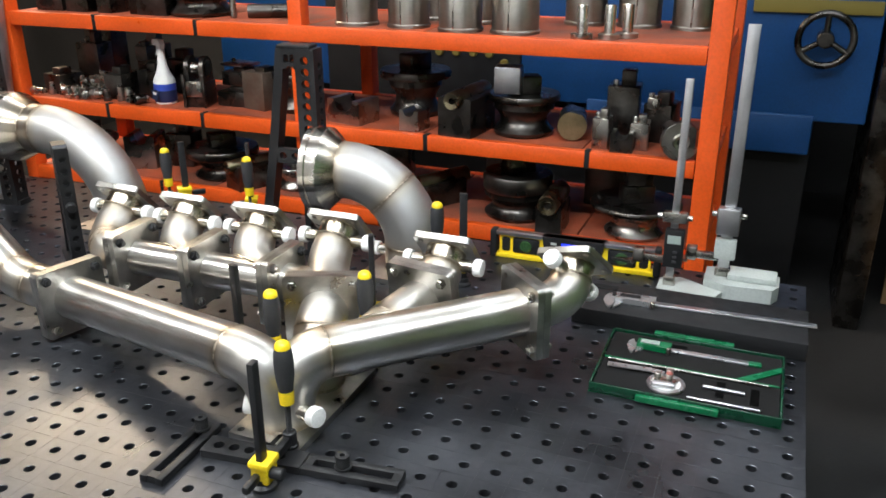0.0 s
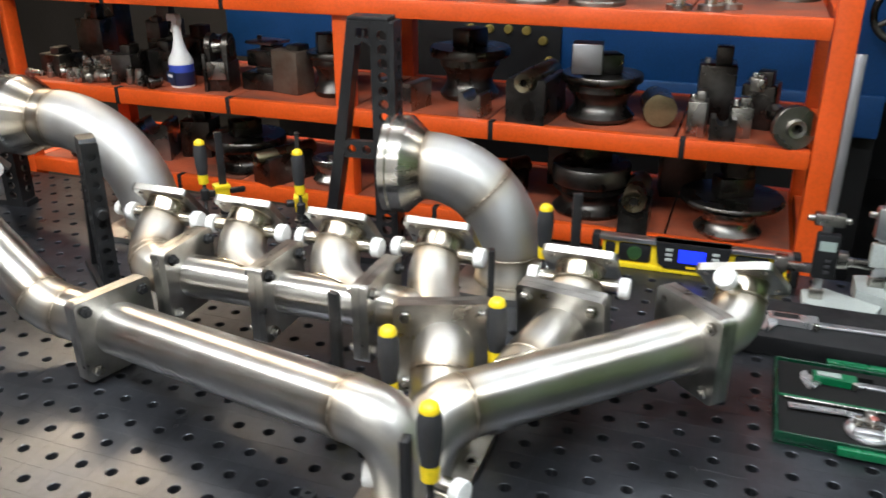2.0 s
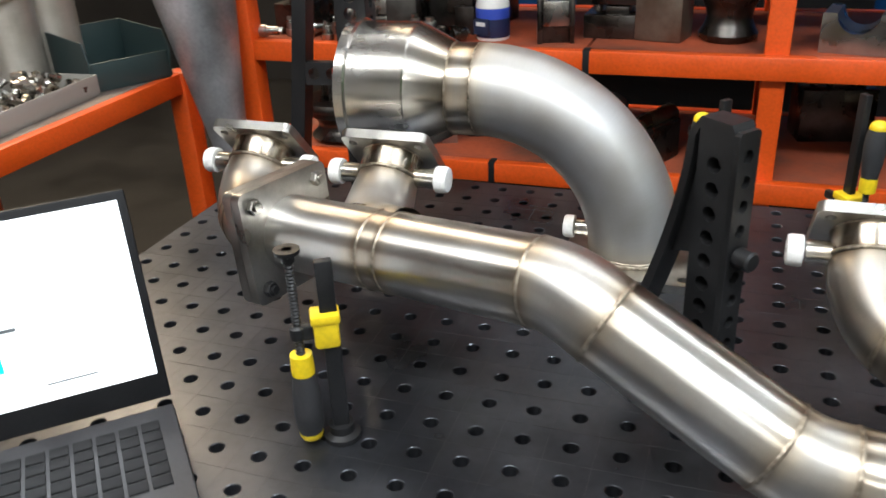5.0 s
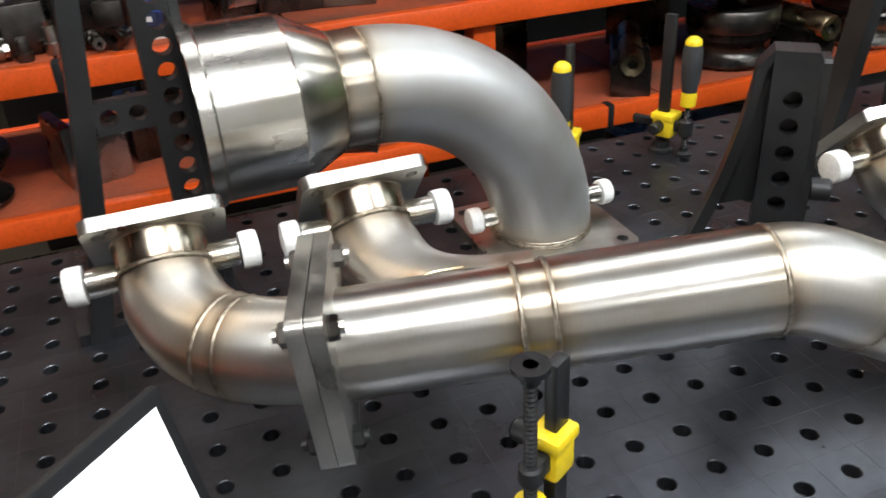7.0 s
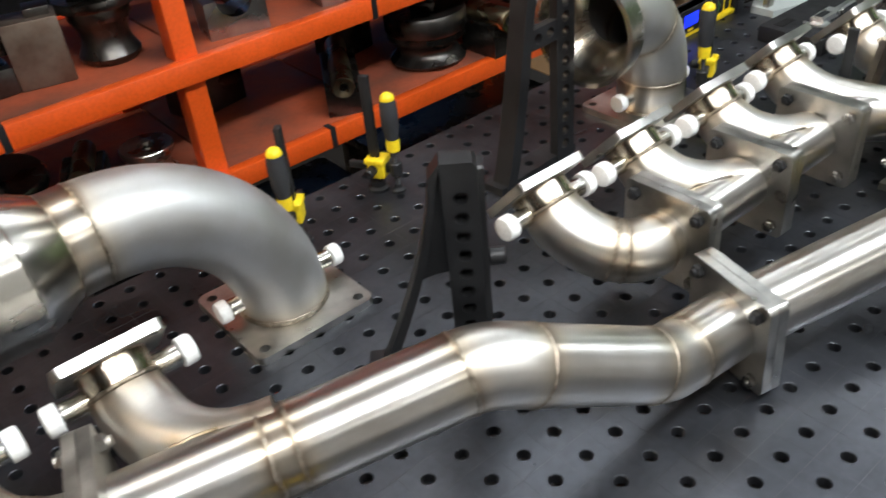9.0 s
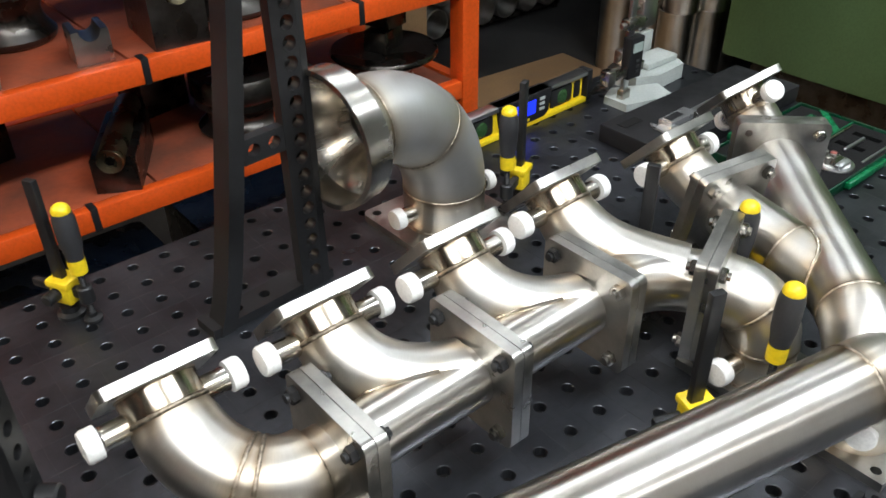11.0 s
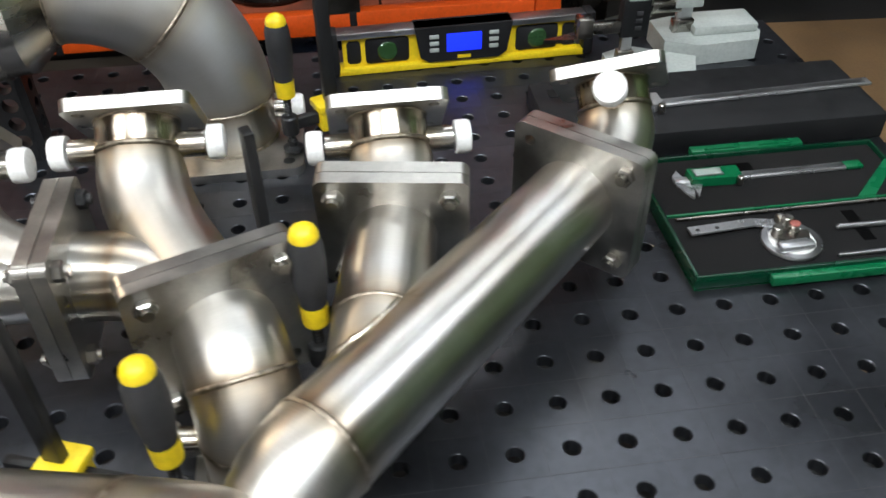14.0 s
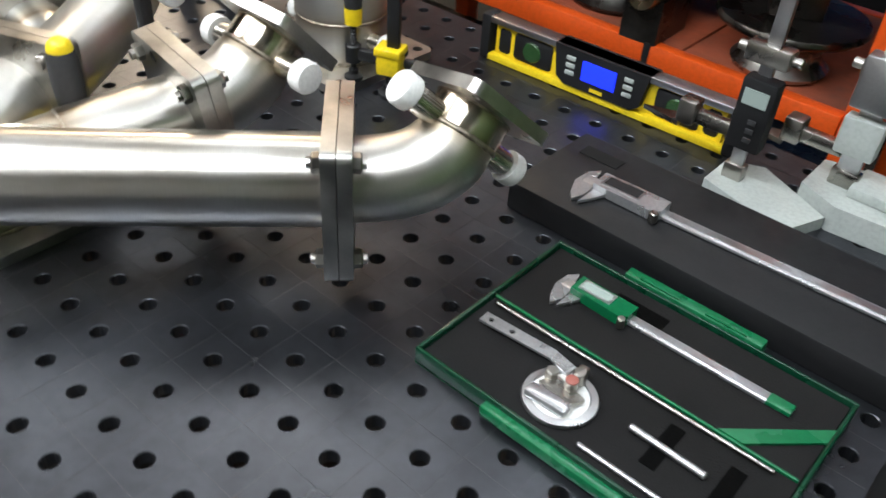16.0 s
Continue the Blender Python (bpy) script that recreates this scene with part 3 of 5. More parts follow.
for p, d in ((RING - d1 * 0.012, d1), (RING + d1 * 0.012, d1), (S1, d1), (S2, d2), (S3, d2), (S4, FLL - S4)):
    bead(p, d, BR_)
bway = runner(-1.928, 0.180, 0.183, RING + V(0.01, 0.012, 0.003), d1, 0.040)
joint_bead(bway, 0.040, FLA, S1, BR_)
flange(FLL, DL, 0.134, "0123", dark="03")
SL = V(-0.832, -0.268, 0.124)
tube("long_tube", [FLL, SL], BR_, TUBE, "long brushed stainless tube")
dl = (SL - FLL).normalized()
FOOT = V(-0.757, -0.258, 0.012)
bead(SL, dl, BR_)
tube("elbow", arc(SL, dl, FOOT + V(-0.004, -0.004, 0), (0.05, 0, -1), 18, 0.075), [BR_ + 0.002 * i / 18 for i in range(19)], SATIN)

# right branch with two ports
FLR, DR = V(-0.451, 0.053, 0.118), V(0.70, 0.71, 0.05).normalized()
SR = V(-0.705, -0.206, 0.117)
dr = (FLR - SR).normalized()
tube("long_tube", [SR, FLR], BR_, TUBE, "long brushed stainless tube")
bead(SR, dr, BR_)
tube("elbow", arc(SR, -dr, FOOT + V(0.004, 0, 0), (-0.05, 0, -1), 18, 0.05), [BR_ + 0.002 * i / 18 for i in range(19)], SATIN)
bead(FOOT + V(0, 0, 0.0015), (0, 0, 1), 0.047, 0.004)
flange(FLR, dr, 0.134, "012")
UPH = V(0.0, 0.71, 0.70)
runner(-0.392, 0.146, 0.156, FLR, V(-0.72, -0.69, -0.06), 0.039, UPH, V(0.92, -0.27, 0.27), 0.0125, V(0.34, 0.66, -0.67), 0.074)
FLG, DG = V(-0.631, 0.024, 0.125), V(-0.16, -0.97, -0.16).normalized()
runner(-0.627, 0.106, 0.161, FLG, DG, 0.040)
flange(FLG, DG, 0.134, "013")
GE = V(-0.662, -0.135, 0.110)
tube("branch_tube", [FLG, FLG + (GE - FLG) * 0.72], [0.0395, 0.0425], TUBE, "brushed stainless tube")
gm = FLG + (GE - FLG) * 0.72
bead(gm, GE - FLG, 0.041)
gway = arc(gm, GE - FLG, SR + dr * 0.028 - V(0, 0, 0.006), -dr, 16)
tube("elbow", gway, 0.041, SATIN)
joint_bead(gway, 0.041, SR, FLR, BR_)
plug((-0.682, -0.284, 0.048), (0.95, -0.3, 0.1), 0.0125, 0.026)
plug((-0.803, -0.285, 0.044), (-0.9, -0.35, 0.1), 0.0125, 0.02)

foot_pts = [(-0.818, -0.325), (-0.741, -0.325), (-0.741, -0.285), (-0.733, -0.285), (-0.733, -0.325), (-0.690, -0.325), (-0.690, -0.06), (-0.818, -0.06)]
part("foot_plate", outline_plate([(x + MO.x, y + MO.y) for x, y in foot_pts], 0.012, pose(0, 0, 0), [(-0.804 + MO.x, -0.311 + MO.y, 0.006), (-0.703 + MO.x, -0.178 + MO.y, 0.006), (-0.804 + MO.x, -0.08 + MO.y, 0.006)]),
     PLATE, manifold, "thick twin-entry foot plate", angle=30)


# ---- large elbows ----
def big_elbow(name, label, x, y, way, neck, R, r, pieces, bell, mid_seam):
    """An upswept elbow on a square foot; way: its level heading; bell: (distance, radius) along the mouth."""
    t = thing(name, label, "pipe elbow", (x, y, 0), "large elbows")
    u = Vector(way).normalized()
    z = V(0, 0, 1)
    hs = [(0.077, 0.077), (-0.077, 0.077), (-0.077, -0.077), (0.077, -0.077)]
    part("foot_flange", rounded_plate(0.19, 0.19, 0.012, 0.014, hs, 0.0, pose(0, 0, 0.006), 0.0075), PLATE, t, "square steel foot flange", angle=30)
    if neck > 0.02:
        part("neck", sweep([V(0, 0, 0.011 + (neck - 0.011) * k / 8) for k in range(9)], r, 48), TUBE, t, "short stainless neck")
    weld(z * 0.0135, z, r + 0.001, t, 0.005)
    weld(z * neck, z, r, t)
    arcp = [z * neck + z * R * math.sin(a) + u * R * (1 - math.cos(a)) for a in [math.pi / 2 * k / 36 for k in range(37)]]
    if mid_seam:
        part("elbow", sweep(arcp[:18 + 1], r, 56), MATTE, t, "matt grey stainless bend")
        part("elbow", sweep(arcp[18:], r, 56), MATTE, t, "matt grey stainless bend")
        weld(arcp[18], arcp[19] - arcp[17], r, t, 0.004)
    else:
        part("elbow", sweep(arcp, r, 56), MATTE, t, "matt grey stainless bend")
    end = z * (neck + R) + u * R
    m = Matrix.Translation(end) @ frame_of(u)
    weld(end, u, r, t)
    for k, seg in enumerate(pieces):
        part("ring", lathe([(r, seg[0] + (seg[1] - seg[0]) * q / 6) for q in range(7)] + [(r - 0.003, seg[1]), (r - 0.003, seg[0])], m, 56), TUBE, t, "short stainless ring")
        weld(end + u * seg[1], u, r, t)
    part("bell", lathe(bell, m, 64), BRIGHT, t, "polished stainless bell mouth", angle=25)
    return t


big_elbow("exhaust_elbow", "large grey stainless elbow with polished bell mouth on square foot", -1.648, 0.391, (-0.999, -0.04, 0), 0.018, 0.222, 0.064,
          [(0.0, 0.034)], [(0.064, 0.034), (0.067, 0.038), (0.087, 0.078), (0.089, 0.084), (0.091, 0.086), (0.091, 0.166), (0.095, 0.169), (0.095, 0.182), (0.087, 0.182), (0.087, 0.09), (0.06, 0.036), (0.05, 0.0)], False)
big_elbow("exhaust_elbow", "large two-piece stainless elbow with turned bell mouth on square foot", -0.817, 0.391, (-0.99, -0.12, 0), 0.070, 0.160, 0.064,
          [], [(0.064, 0.0), (0.066, 0.004), (0.090, 0.030), (0.093, 0.033), (0.093, 0.057), (0.096, 0.059), (0.096, 0.072), (0.088, 0.072), (0.088, 0.034), (0.06, 0.004), (0.05, -0.02)], True)
for bx, by, zz in ((-1.648, 0.391, 0.04), (-0.817, 0.391, 0.043)):
    t = [o for o in bpy.data.objects if o.name.startswith("exhaust_elbow") and abs(o.location.x - bx) < 1e-4][0]
    for s in (-1, 1):
        plug((s * 0.093, 0, zz), (s, 0, 0), 0.0125, 0.026, t)


def heat_tint():
    """Straw and brown tint on the tube walls within two or three centimetres of a weld."""
    tinted = (TURNED.name, TUBE.name, SATIN.name, MATTE.name, BRIGHT.name)
    for owner in {id(s[0]): s[0] for s in SEAMS}.values():
        mine = [s for s in SEAMS if s[0] is owner]
        for ob in owner.children:
            me = ob.data
            if me is None or me.materials[0].name not in tinted:
                continue
            co = np.empty(len(me.vertices) * 3)
            me.vertices.foreach_get("co", co)
            co = co.reshape(-1, 3)
            heat = np.zeros(len(co))
            for _, spots, d, r in mine:
                if d is None:
                    near = np.min([np.linalg.norm(co - np.array(p), axis=1) for p in spots], axis=0)
                    heat = np.maximum(heat, 0.8 * np.exp(-(near / 0.013) ** 2))
                else:
                    off = co - np.array(spots[0])
                    along = off @ np.array(d)
                    out = np.linalg.norm(off - np.outer(along, np.array(d)), axis=1)
                    heat = np.maximum(heat, np.exp(-(np.abs(along) / 0.0135) ** 1.2) * (np.abs(out - r) < 0.012 + 0.3 * np.abs(along)))
            me.attributes.new("weld_tint", "FLOAT", "POINT").data.foreach_set("value", heat)


heat_tint()

# ---- screw clamps ----
def clamp(bar, top, slide, hand, hand_top, foot, label, group="screw clamps", over=False):
    """A table clamp: flat bar in a hole, yellow slide with its arm, screw spindle and handle. over: the handle hangs below, the screw pushes up."""
    t = thing("screw_clamp", label, "clamp", (bar[0], bar[1], 0), group)
    h = V(hand[0] - bar[0], hand[1] - bar[1], 0)
    u = h.normalized()
    turn = math.degrees(math.atan2(u.y, u.x))
    part("bar", box(0.017, 0.010, top + 0.001, m=pose(0, 0, top / 2, 0, 0, turn), bevel=0.0016), DARK, t, "black flat steel bar")
    part("bar_foot", lathe([(0, 0.0005), (0.019, 0.0005), (0.019, 0.006), (0.013, 0.009), (0.013, 0.018), (0, 0.018)], n=24), DARK, t)
    g = 0.78 if over else 1.0
    s = part("slide", box(0.032 * g, 0.028 * g, 0.036, m=pose(0.004 * u.x, 0.004 * u.y, slide, 0, 0, turn), bevel=0.004), YELLOW, t, "yellow plastic slide")
    part("shoulder", box(0.037 * g, 0.033 * g, 0.011, m=pose(0.004 * u.x, 0.004 * u.y, slide + 0.0145, 0, 0, turn), bevel=0.003), YELLOW, s)
    part("thumb_screw", rod(V(0, 0, slide) - V(-u.y, u.x, 0) * 0.012, V(0, 0, slide) - V(-u.y, u.x, 0) * 0.034, 0.009, 14, 0.002), DARK, s, "black knurled thumb screw")
    part("arm", box(h.length, 0.012, 0.016, m=pose(h.x / 2, h.y / 2, slide, 0, 0, turn), bevel=0.003), DARK, t)
    if not over:
        part("arm_tail", box(0.036, 0.011, 0.014, m=pose(-u.x * 0.033, -u.y * 0.033, slide, 0, 0, turn), bevel=0.004), DARK, t, "black end of the sliding arm")
    part("nut_boss", rod(h + V(0, 0, slide - 0.013 * g ** 2), h + V(0, 0, slide + 0.013 * g ** 2), 0.0105 * g, 18, 0.002), DARK, t)
    z1 = hand_top
    flip = -1 if over else 1
    length = 0.105
    # spindle with its thread
    a, b = (foot, hand_top - length + 0.004) if not over else (hand_top + length - 0.004, foot)
    lo, hi = min(a, b), max(a, b)
    prof = [(0, lo)]
    k, z = 0, lo
    while z < hi:
        prof.append((0.0048 if k % 2 else 0.0036, z))
        z += 0.0019
        k += 1
    prof += [(0.005, hi), (0, hi)]
    part("spindle", lathe(prof, Matrix.Translation(h), 12), DARK, t, "dark threaded spindle")
    f = foot
    part("pressure_foot", lathe([(0, f), (0.0125, f), (0.0125, f + 0.004 * flip), (0.0065, f + 0.007 * flip), (0.0065, f + 0.013 * flip), (0, f + 0.014 * flip)], Matrix.Translation(h), 20), DARK, t)
    hm = Matrix.Translation(h + V(0, 0, z1)) @ (pose(0, 0, 0, 180) if not over else Matrix.Identity(4))
    hd = part("handle", lathe([(0.0118, 0.011), (0.0145, 0.022), (0.0150, 0.04), (0.0142, 0.06), (0.0115, 0.078), (0.0112, 0.084)], hm, 24), RUBBER, t, "black rubber handle")
    part("end_cap", lathe([(0, 0), (0.006, 0.0015), (0.0105, 0.005), (0.0122, 0.010), (0.0122, 0.014)], hm, 24), YELLOW, hd, "yellow plastic end cap")
    part("collar", lathe([(0.0116, 0.083), (0.0118, 0.09), (0.0112, length), (0, length)], hm, 24), YELLOW, hd, "yellow plastic collar")
    return t


clamp((-1.543, 0.512), 0.205, 0.062, (-1.572, 0.480), 0.195, 0.002, "yellow and black screw clamp standing on the table behind the elbow")
clamp((-1.359, 0.548), 0.212, 0.045, (-1.341, 0.515), 0.186, 0.002, "yellow and black screw clamp by the table's rear edge")
clamp((-0.682, 0.358), 0.213, 0.05, (-0.734, 0.336), 0.196, 0.014, "yellow and black screw clamp pressing the elbow's foot flange")
clamp((-0.752, 0.058), 0.216, 0.055, (-0.708, -0.056), 0.198, 0.014, "yellow and black screw clamp reaching under the manifold")
clamp((-0.912, -0.146), 0.212, 0.045, (-0.818, -0.180), 0.197, 0.014, "yellow and black screw clamp pressing the foot plate")
clamp((-0.700, -0.405), 0.205, 0.028, (-0.706, -0.322), 0.196, 0.014, "yellow and black screw clamp in front of the manifold")
clamp((-1.881, -0.096), 0.206, 0.132, (-1.908, -0.112), 0.002, 0.222, "yellow and black screw clamp standing upside down under the tube", over=True)


# ---- fixture brackets ----
def side_holes(z0, z1, step, x, r=0.0085):
    out, z = [], z0
    while z < z1:
        out.append((x, z, r))
        z += step
    return out


def stop_square(x, y, turn, height, foot, top, label, cross):
    """A cast stop square: thin holed upright with a drilled side flange, bowed stay, holed top and cross bars, and a foot."""
    t = thing("stop_square", label, "fixture bracket", (x, y, 0), "fixture brackets", turn=turn)
    d, thin, r, step = 0.046, 0.016, 0.0098, 0.0256
    face = pose(0, -d / 2 + thin, 0, 90)
    zs = side_holes(0.030, height - 0.018, step, -0.001, r)
    part("upright", outline_plate([(-0.024, 0), (0.0125, 0), (0.0125, height), (-0.024, height)], thin, face, zs), DARK, t, "black upright drilled with a row of holes", angle=30)
    part("side_flange", outline_plate([(-d / 2, 0), (d / 2, 0), (d / 2, height - 0.003), (d / 2 - 0.003, height), (-d / 2 + 0.003, height), (-d / 2, height - 0.003)], 0.0095, pose(0.0128, 0, 0, 90, 0, 90), side_holes(0.042, height - 0.02, step, 0.004, 0.0085)), DARK, t, "black drilled side flange", angle=30)
    n, out, inn = 12, [], []
    for k in range(n + 1):
        s = k / n
        cx = -foot + (foot - top) * s ** 0.75
        w = 0.023 - 0.002 * s
        out.append((cx - w / 2, height * s))
        inn.append((cx + w / 2, height * s))
    part("stay", outline_plate(out + inn[::-1], 0.034, pose(0, -d / 2 + 0.034, 0, 90)), DARK, t, "black bowed stay", angle=30)
    wide = top - 0.011 - 0.0245
    hs = [(-0.0245 - wide * f, height - 0.022, r) for f in (0.22, 0.86)]
    part("top_bar", outline_plate([(-0.0242, height), (-top - 0.0105, height - 0.001), (-top - 0.0105, height - 0.044), (-top + 0.012, height - 0.044), (-top + 0.018, height - 0.038), (-0.032, height - 0.038), (-0.0242, height - 0.046)], thin + 0.0012, pose(0, -d / 2 + thin + 0.0006, 0, 90), hs), DARK, t, angle=30)
    part("top_lip", box(top + 0.022, d - 0.002, 0.008, (-top / 2 + 0.001, 0.0, height + 0.0035), 0.002), DARK, t)
    for c in cross:
        s = c / height
        cx = -foot + (foot - top) * s ** 0.75 + 0.0105
        w = -cx - 0.024
        count = max(1, int(w / 0.0262))
        hs = [(cx + w * (i + 0.5) / count, c, 0.009) for i in range(count)]
        part("cross_bar", outline_plate([(cx, c - 0.017), (-0.0242, c - 0.017), (-0.0242, c + 0.017), (cx, c + 0.017)], thin - 0.001, pose(0, -d / 2 + thin - 0.0005, 0, 90), hs), DARK, t, angle=30)
    part("foot_bar", outline_plate([(-foot - 0.02, -0.021), (0.03, -0.021), (0.03, 0.021), (-foot - 0.02, 0.021)], 0.014, pose(0, 0, 0.0003), [(-foot + 0.03, 0, 0.008), (-foot / 2, 0, 0.008)]), DARK, t, angle=30)
    return t


stop_square(-1.068, 0.402, 5, 0.491, 0.150, 0.0585, "tall black cast stop square with holes beside the elbow", (0.245,))
stop_square(-2.066, 0.415, 6, 0.490, 0.135, 0.062, "tall black cast stop square with holes by the bell mouth", (0.25,))


def angle_bracket():
    """The lower black bracket: holed post, bowed rim and a recessed web between them."""
    t = thing("angle_bracket", "black cast angle bracket with countersunk holes on the table", "fixture bracket", (-1.535, 0.106, 0), "fixture brackets", turn=-38)
    h, d = 0.303, 0.030
    face = pose(0, d / 2, 0, 90)
    part("post", outline_plate([(-0.0205, 0), (0.0205, 0), (0.0205, h - 0.007), (0.0165, h - 0.001), (-0.0205, h)], d, face, side_holes(0.022, h - 0.02, 0.0262, 0.0, 0.0085)), DARK, t, "black post with a row of countersunk holes", angle=30)
    n = 14
    outer = [(-0.0345 - 0.088 * (1 - k / n) ** 1.5, (h - 0.018) * k / n) for k in range(n + 1)] + [(-0.0207, h)]
    inner = [(-0.0207, h - 0.010), (-0.0265, h - 0.022)] + [(-0.0265 - 0.082 * (1 - k / n) ** 1.5, (h - 0.022) * k / n) for k in range(n - 1, -1, -1)]
    part("rim", outline_plate(outer + inner, d - 0.001, pose(0, (d - 0.001) / 2, 0, 90)), DARK, t, "black bowed rim", angle=30)
    web = [(-0.0207, h - 0.013)] + [(-0.0275 - 0.082 * (1 - k / n) ** 1.5, (h - 0.022) * k / n) for k in range(n, 6, -1)] + [(-0.034, 0.148), (-0.0207, 0.150)]
    part("web", outline_plate(web, 0.012, pose(0, 0.009, 0, 90)), DARK, t, "recessed black web", angle=30)
    part("hole_backing", box(0.040, 0.006, h - 0.02, (0, 0.004, (h - 0.02) / 2 + 0.004)), DARK, t)
    part("foot_plate", box(0.165, 0.045, 0.014, (-0.052, 0, 0.0073), 0.002), DARK, t)
    side = [(-d / 2, 0), (d / 2, 0), (d / 2, h - 0.010), (d / 2 - 0.003, h - 0.007), (-d / 2 + 0.003, h - 0.007), (-d / 2, h - 0.010)]
    part("drilled_face", outline_plate(side, 0.007, pose(0.0207, 0, 0, 90, 0, 90), side_holes(0.035, h - 0.02, 0.0262, 0.0, 0.007)), DARK, t, "black face with a row of holes", angle=30)
    part("clamp_bolt", rod((0.0279, 0, 0.165), (0.048, 0, 0.165), 0.011, 16, 0.002), DARK, t)
    return t


angle_bracket()


def slot_bar(x, y, turn, length, label, solid=0.0):
    """A flat stop bar: an end drilled with round holes, as long as solid, and a long slot in the rest."""
    t = thing("slotted_stop_bar", label, "fixture bar", (x, y, 0), "slotted bars", turn=turn)
    w, th, s = 0.04, 0.012, 0.014
    rail = (w - s) / 2
    if solid:
        hs = [(0.022 + 0.026 * k, 0, 0.0085) for k in range(int((solid - 0.02) / 0.026))]
        part("drilled_end", outline_plate([(0, -w / 2 + 0.002), (0.002, -w / 2), (solid, -w / 2), (solid, w / 2), (0.002, w / 2), (0, w / 2 - 0.002)], th, pose(0, 0, 0.0004), hs), DARK, t, "black drilled half of the bar", angle=30)
    for sy in (-1, 1):
        part("rail", box(length - solid - 0.0006, rail, th, ((length + solid) / 2, sy * (s + rail) / 2, th / 2 + 0.0004), 0.0015), DARK, t)
    for px in (solid + 0.009, length - 0.007):
        part("rail_end", box(0.014, s + 0.001, th - 0.0006, (px, 0, th / 2 + 0.0004)), DARK, t)
    return t


slot_bar(-0.856, -0.462, 92, 0.15, "black slotted steel stop bar lying on the table")
slot_bar(-0.833, -0.361, 6, 0.318, "black stop bar with holes and a slot lying on the table", 0.165)
for bx, by in ((-0.862, -0.333), (-0.607, -0.338)):
    t = thing("knurled_bolt", "black knurled clamping bolt in the slotted bar", "bolt", (bx, by, 0.0125), "knurled bolts")
    part("washer", lathe([(0, 0), (0.013, 0), (0.013, 0.003), (0, 0.003)], n=24), DARK, t)
    kn = [(0, 0.003), (0.010, 0.003)] + [(0.0105 if k % 2 else 0.0098, 0.004 + 0.0016 * k) for k in range(10)] + [(0.010, 0.0215), (0.004, 0.0215), (0.004, 0.017), (0, 0.017)]
    part("head", lathe(kn, n=20), DARK, t)


# ---- measuring tools on the table ----
def spirit_level():
    a, b = V(-0.680, 0.552, 0), V(-0.285, 0.566, 0)
    L = (b - a).length
    t = thing("spirit_level", "yellow digital spirit level with blue lit display", "level", a, turn=math.degrees(math.atan2(b.y - a.y, b.x - a.x)))
    f = pose(0, 0.012, 0, 90)
    H_ = 0.066
    wins = [(0.055, 0.115), (0.275, 0.335)]
    # web with three windows
    part("web", outline_plate([(0.02, 0.010), (L - 0.02, 0.010), (L - 0.02, H_ - 0.009), (0.02, H_ - 0.009)], 0.010, pose(0, 0.005, 0, 90)), YELLOW, t, "yellow cast web")
    part("top_rail", box(L - 0.012, 0.026, 0.009, (L / 2, 0, H_ - 0.0045), 0.0015), ALU, t, "bare aluminium top rail")
    part("bottom_rail", box(L - 0.012, 0.026, 0.010, (L / 2, 0, 0.0055), 0.0015), YELLOW, t)
    for x in (0.006, L - 0.006):
        part("end_cap", box(0.016, 0.03, H_ + 0.002, (x, 0, H_ / 2 + 0.0012), 0.004), BLACK, t, "black rubber end cap")
    for x in (0.085, L - 0.085):
        v = part("vial_window", box(0.068, 0.018, 0.043, (x, 0, 0.033), 0.008), BLACK, t, "black vial window")
        part("vial", lathe([(0, -0.011), (0.013, -0.011), (0.015, -0.009), (0.015, 0.009), (0.013, 0.011), (0, 0.011)], pose(x, 0, 0.033, 90), 24), VIAL, v, "green liquid vial")
    for x in (0.036, L - 0.036):
        part("hand_hole", box(0.026, 0.0135, 0.042, (x, 0, 0.033), 0.007), BLACK, t)
    body = part("display_unit", outline_plate([(0.125, 0.066), (0.27, 0.066), (0.262, 0.02), (0.25, 0.012), (0.145, 0.012), (0.133, 0.02)], 0.032, pose(0, 0.016, 0, 90)), BLACK, t, "black display housing", angle=30)
    part("display", box(0.052, 0.002, 0.028, (0.1975, -0.0162, 0.041), 0.0005), LCD_BLUE, body, "blue backlit display")
    for sx in (0.153, 0.242):
        for k in range(3):
            part("button", box(0.014, 0.003, 0.006, (sx, -0.0165, 0.031 + 0.0105 * k), 0.001), GREYPAINT, body, "grey push button")
    part("badge", box(0.02, 0.001, 0.005, (0.1975, -0.0164, 0.018)), YELLOW, body)
    return t


spirit_level()

block = thing("surface_bar", "long black painted steel bar lying on the table", "steel bar", (-0.195, 0.342, 0))
part("body", box(0.44, 0.150, 0.036, (0, 0, 0.0185), 0.003), BLACK, block)
part("foam_recess", box(0.05, 0.02, 0.0012, (-0.175, 0.04, 0.0368)), FOAM, block)


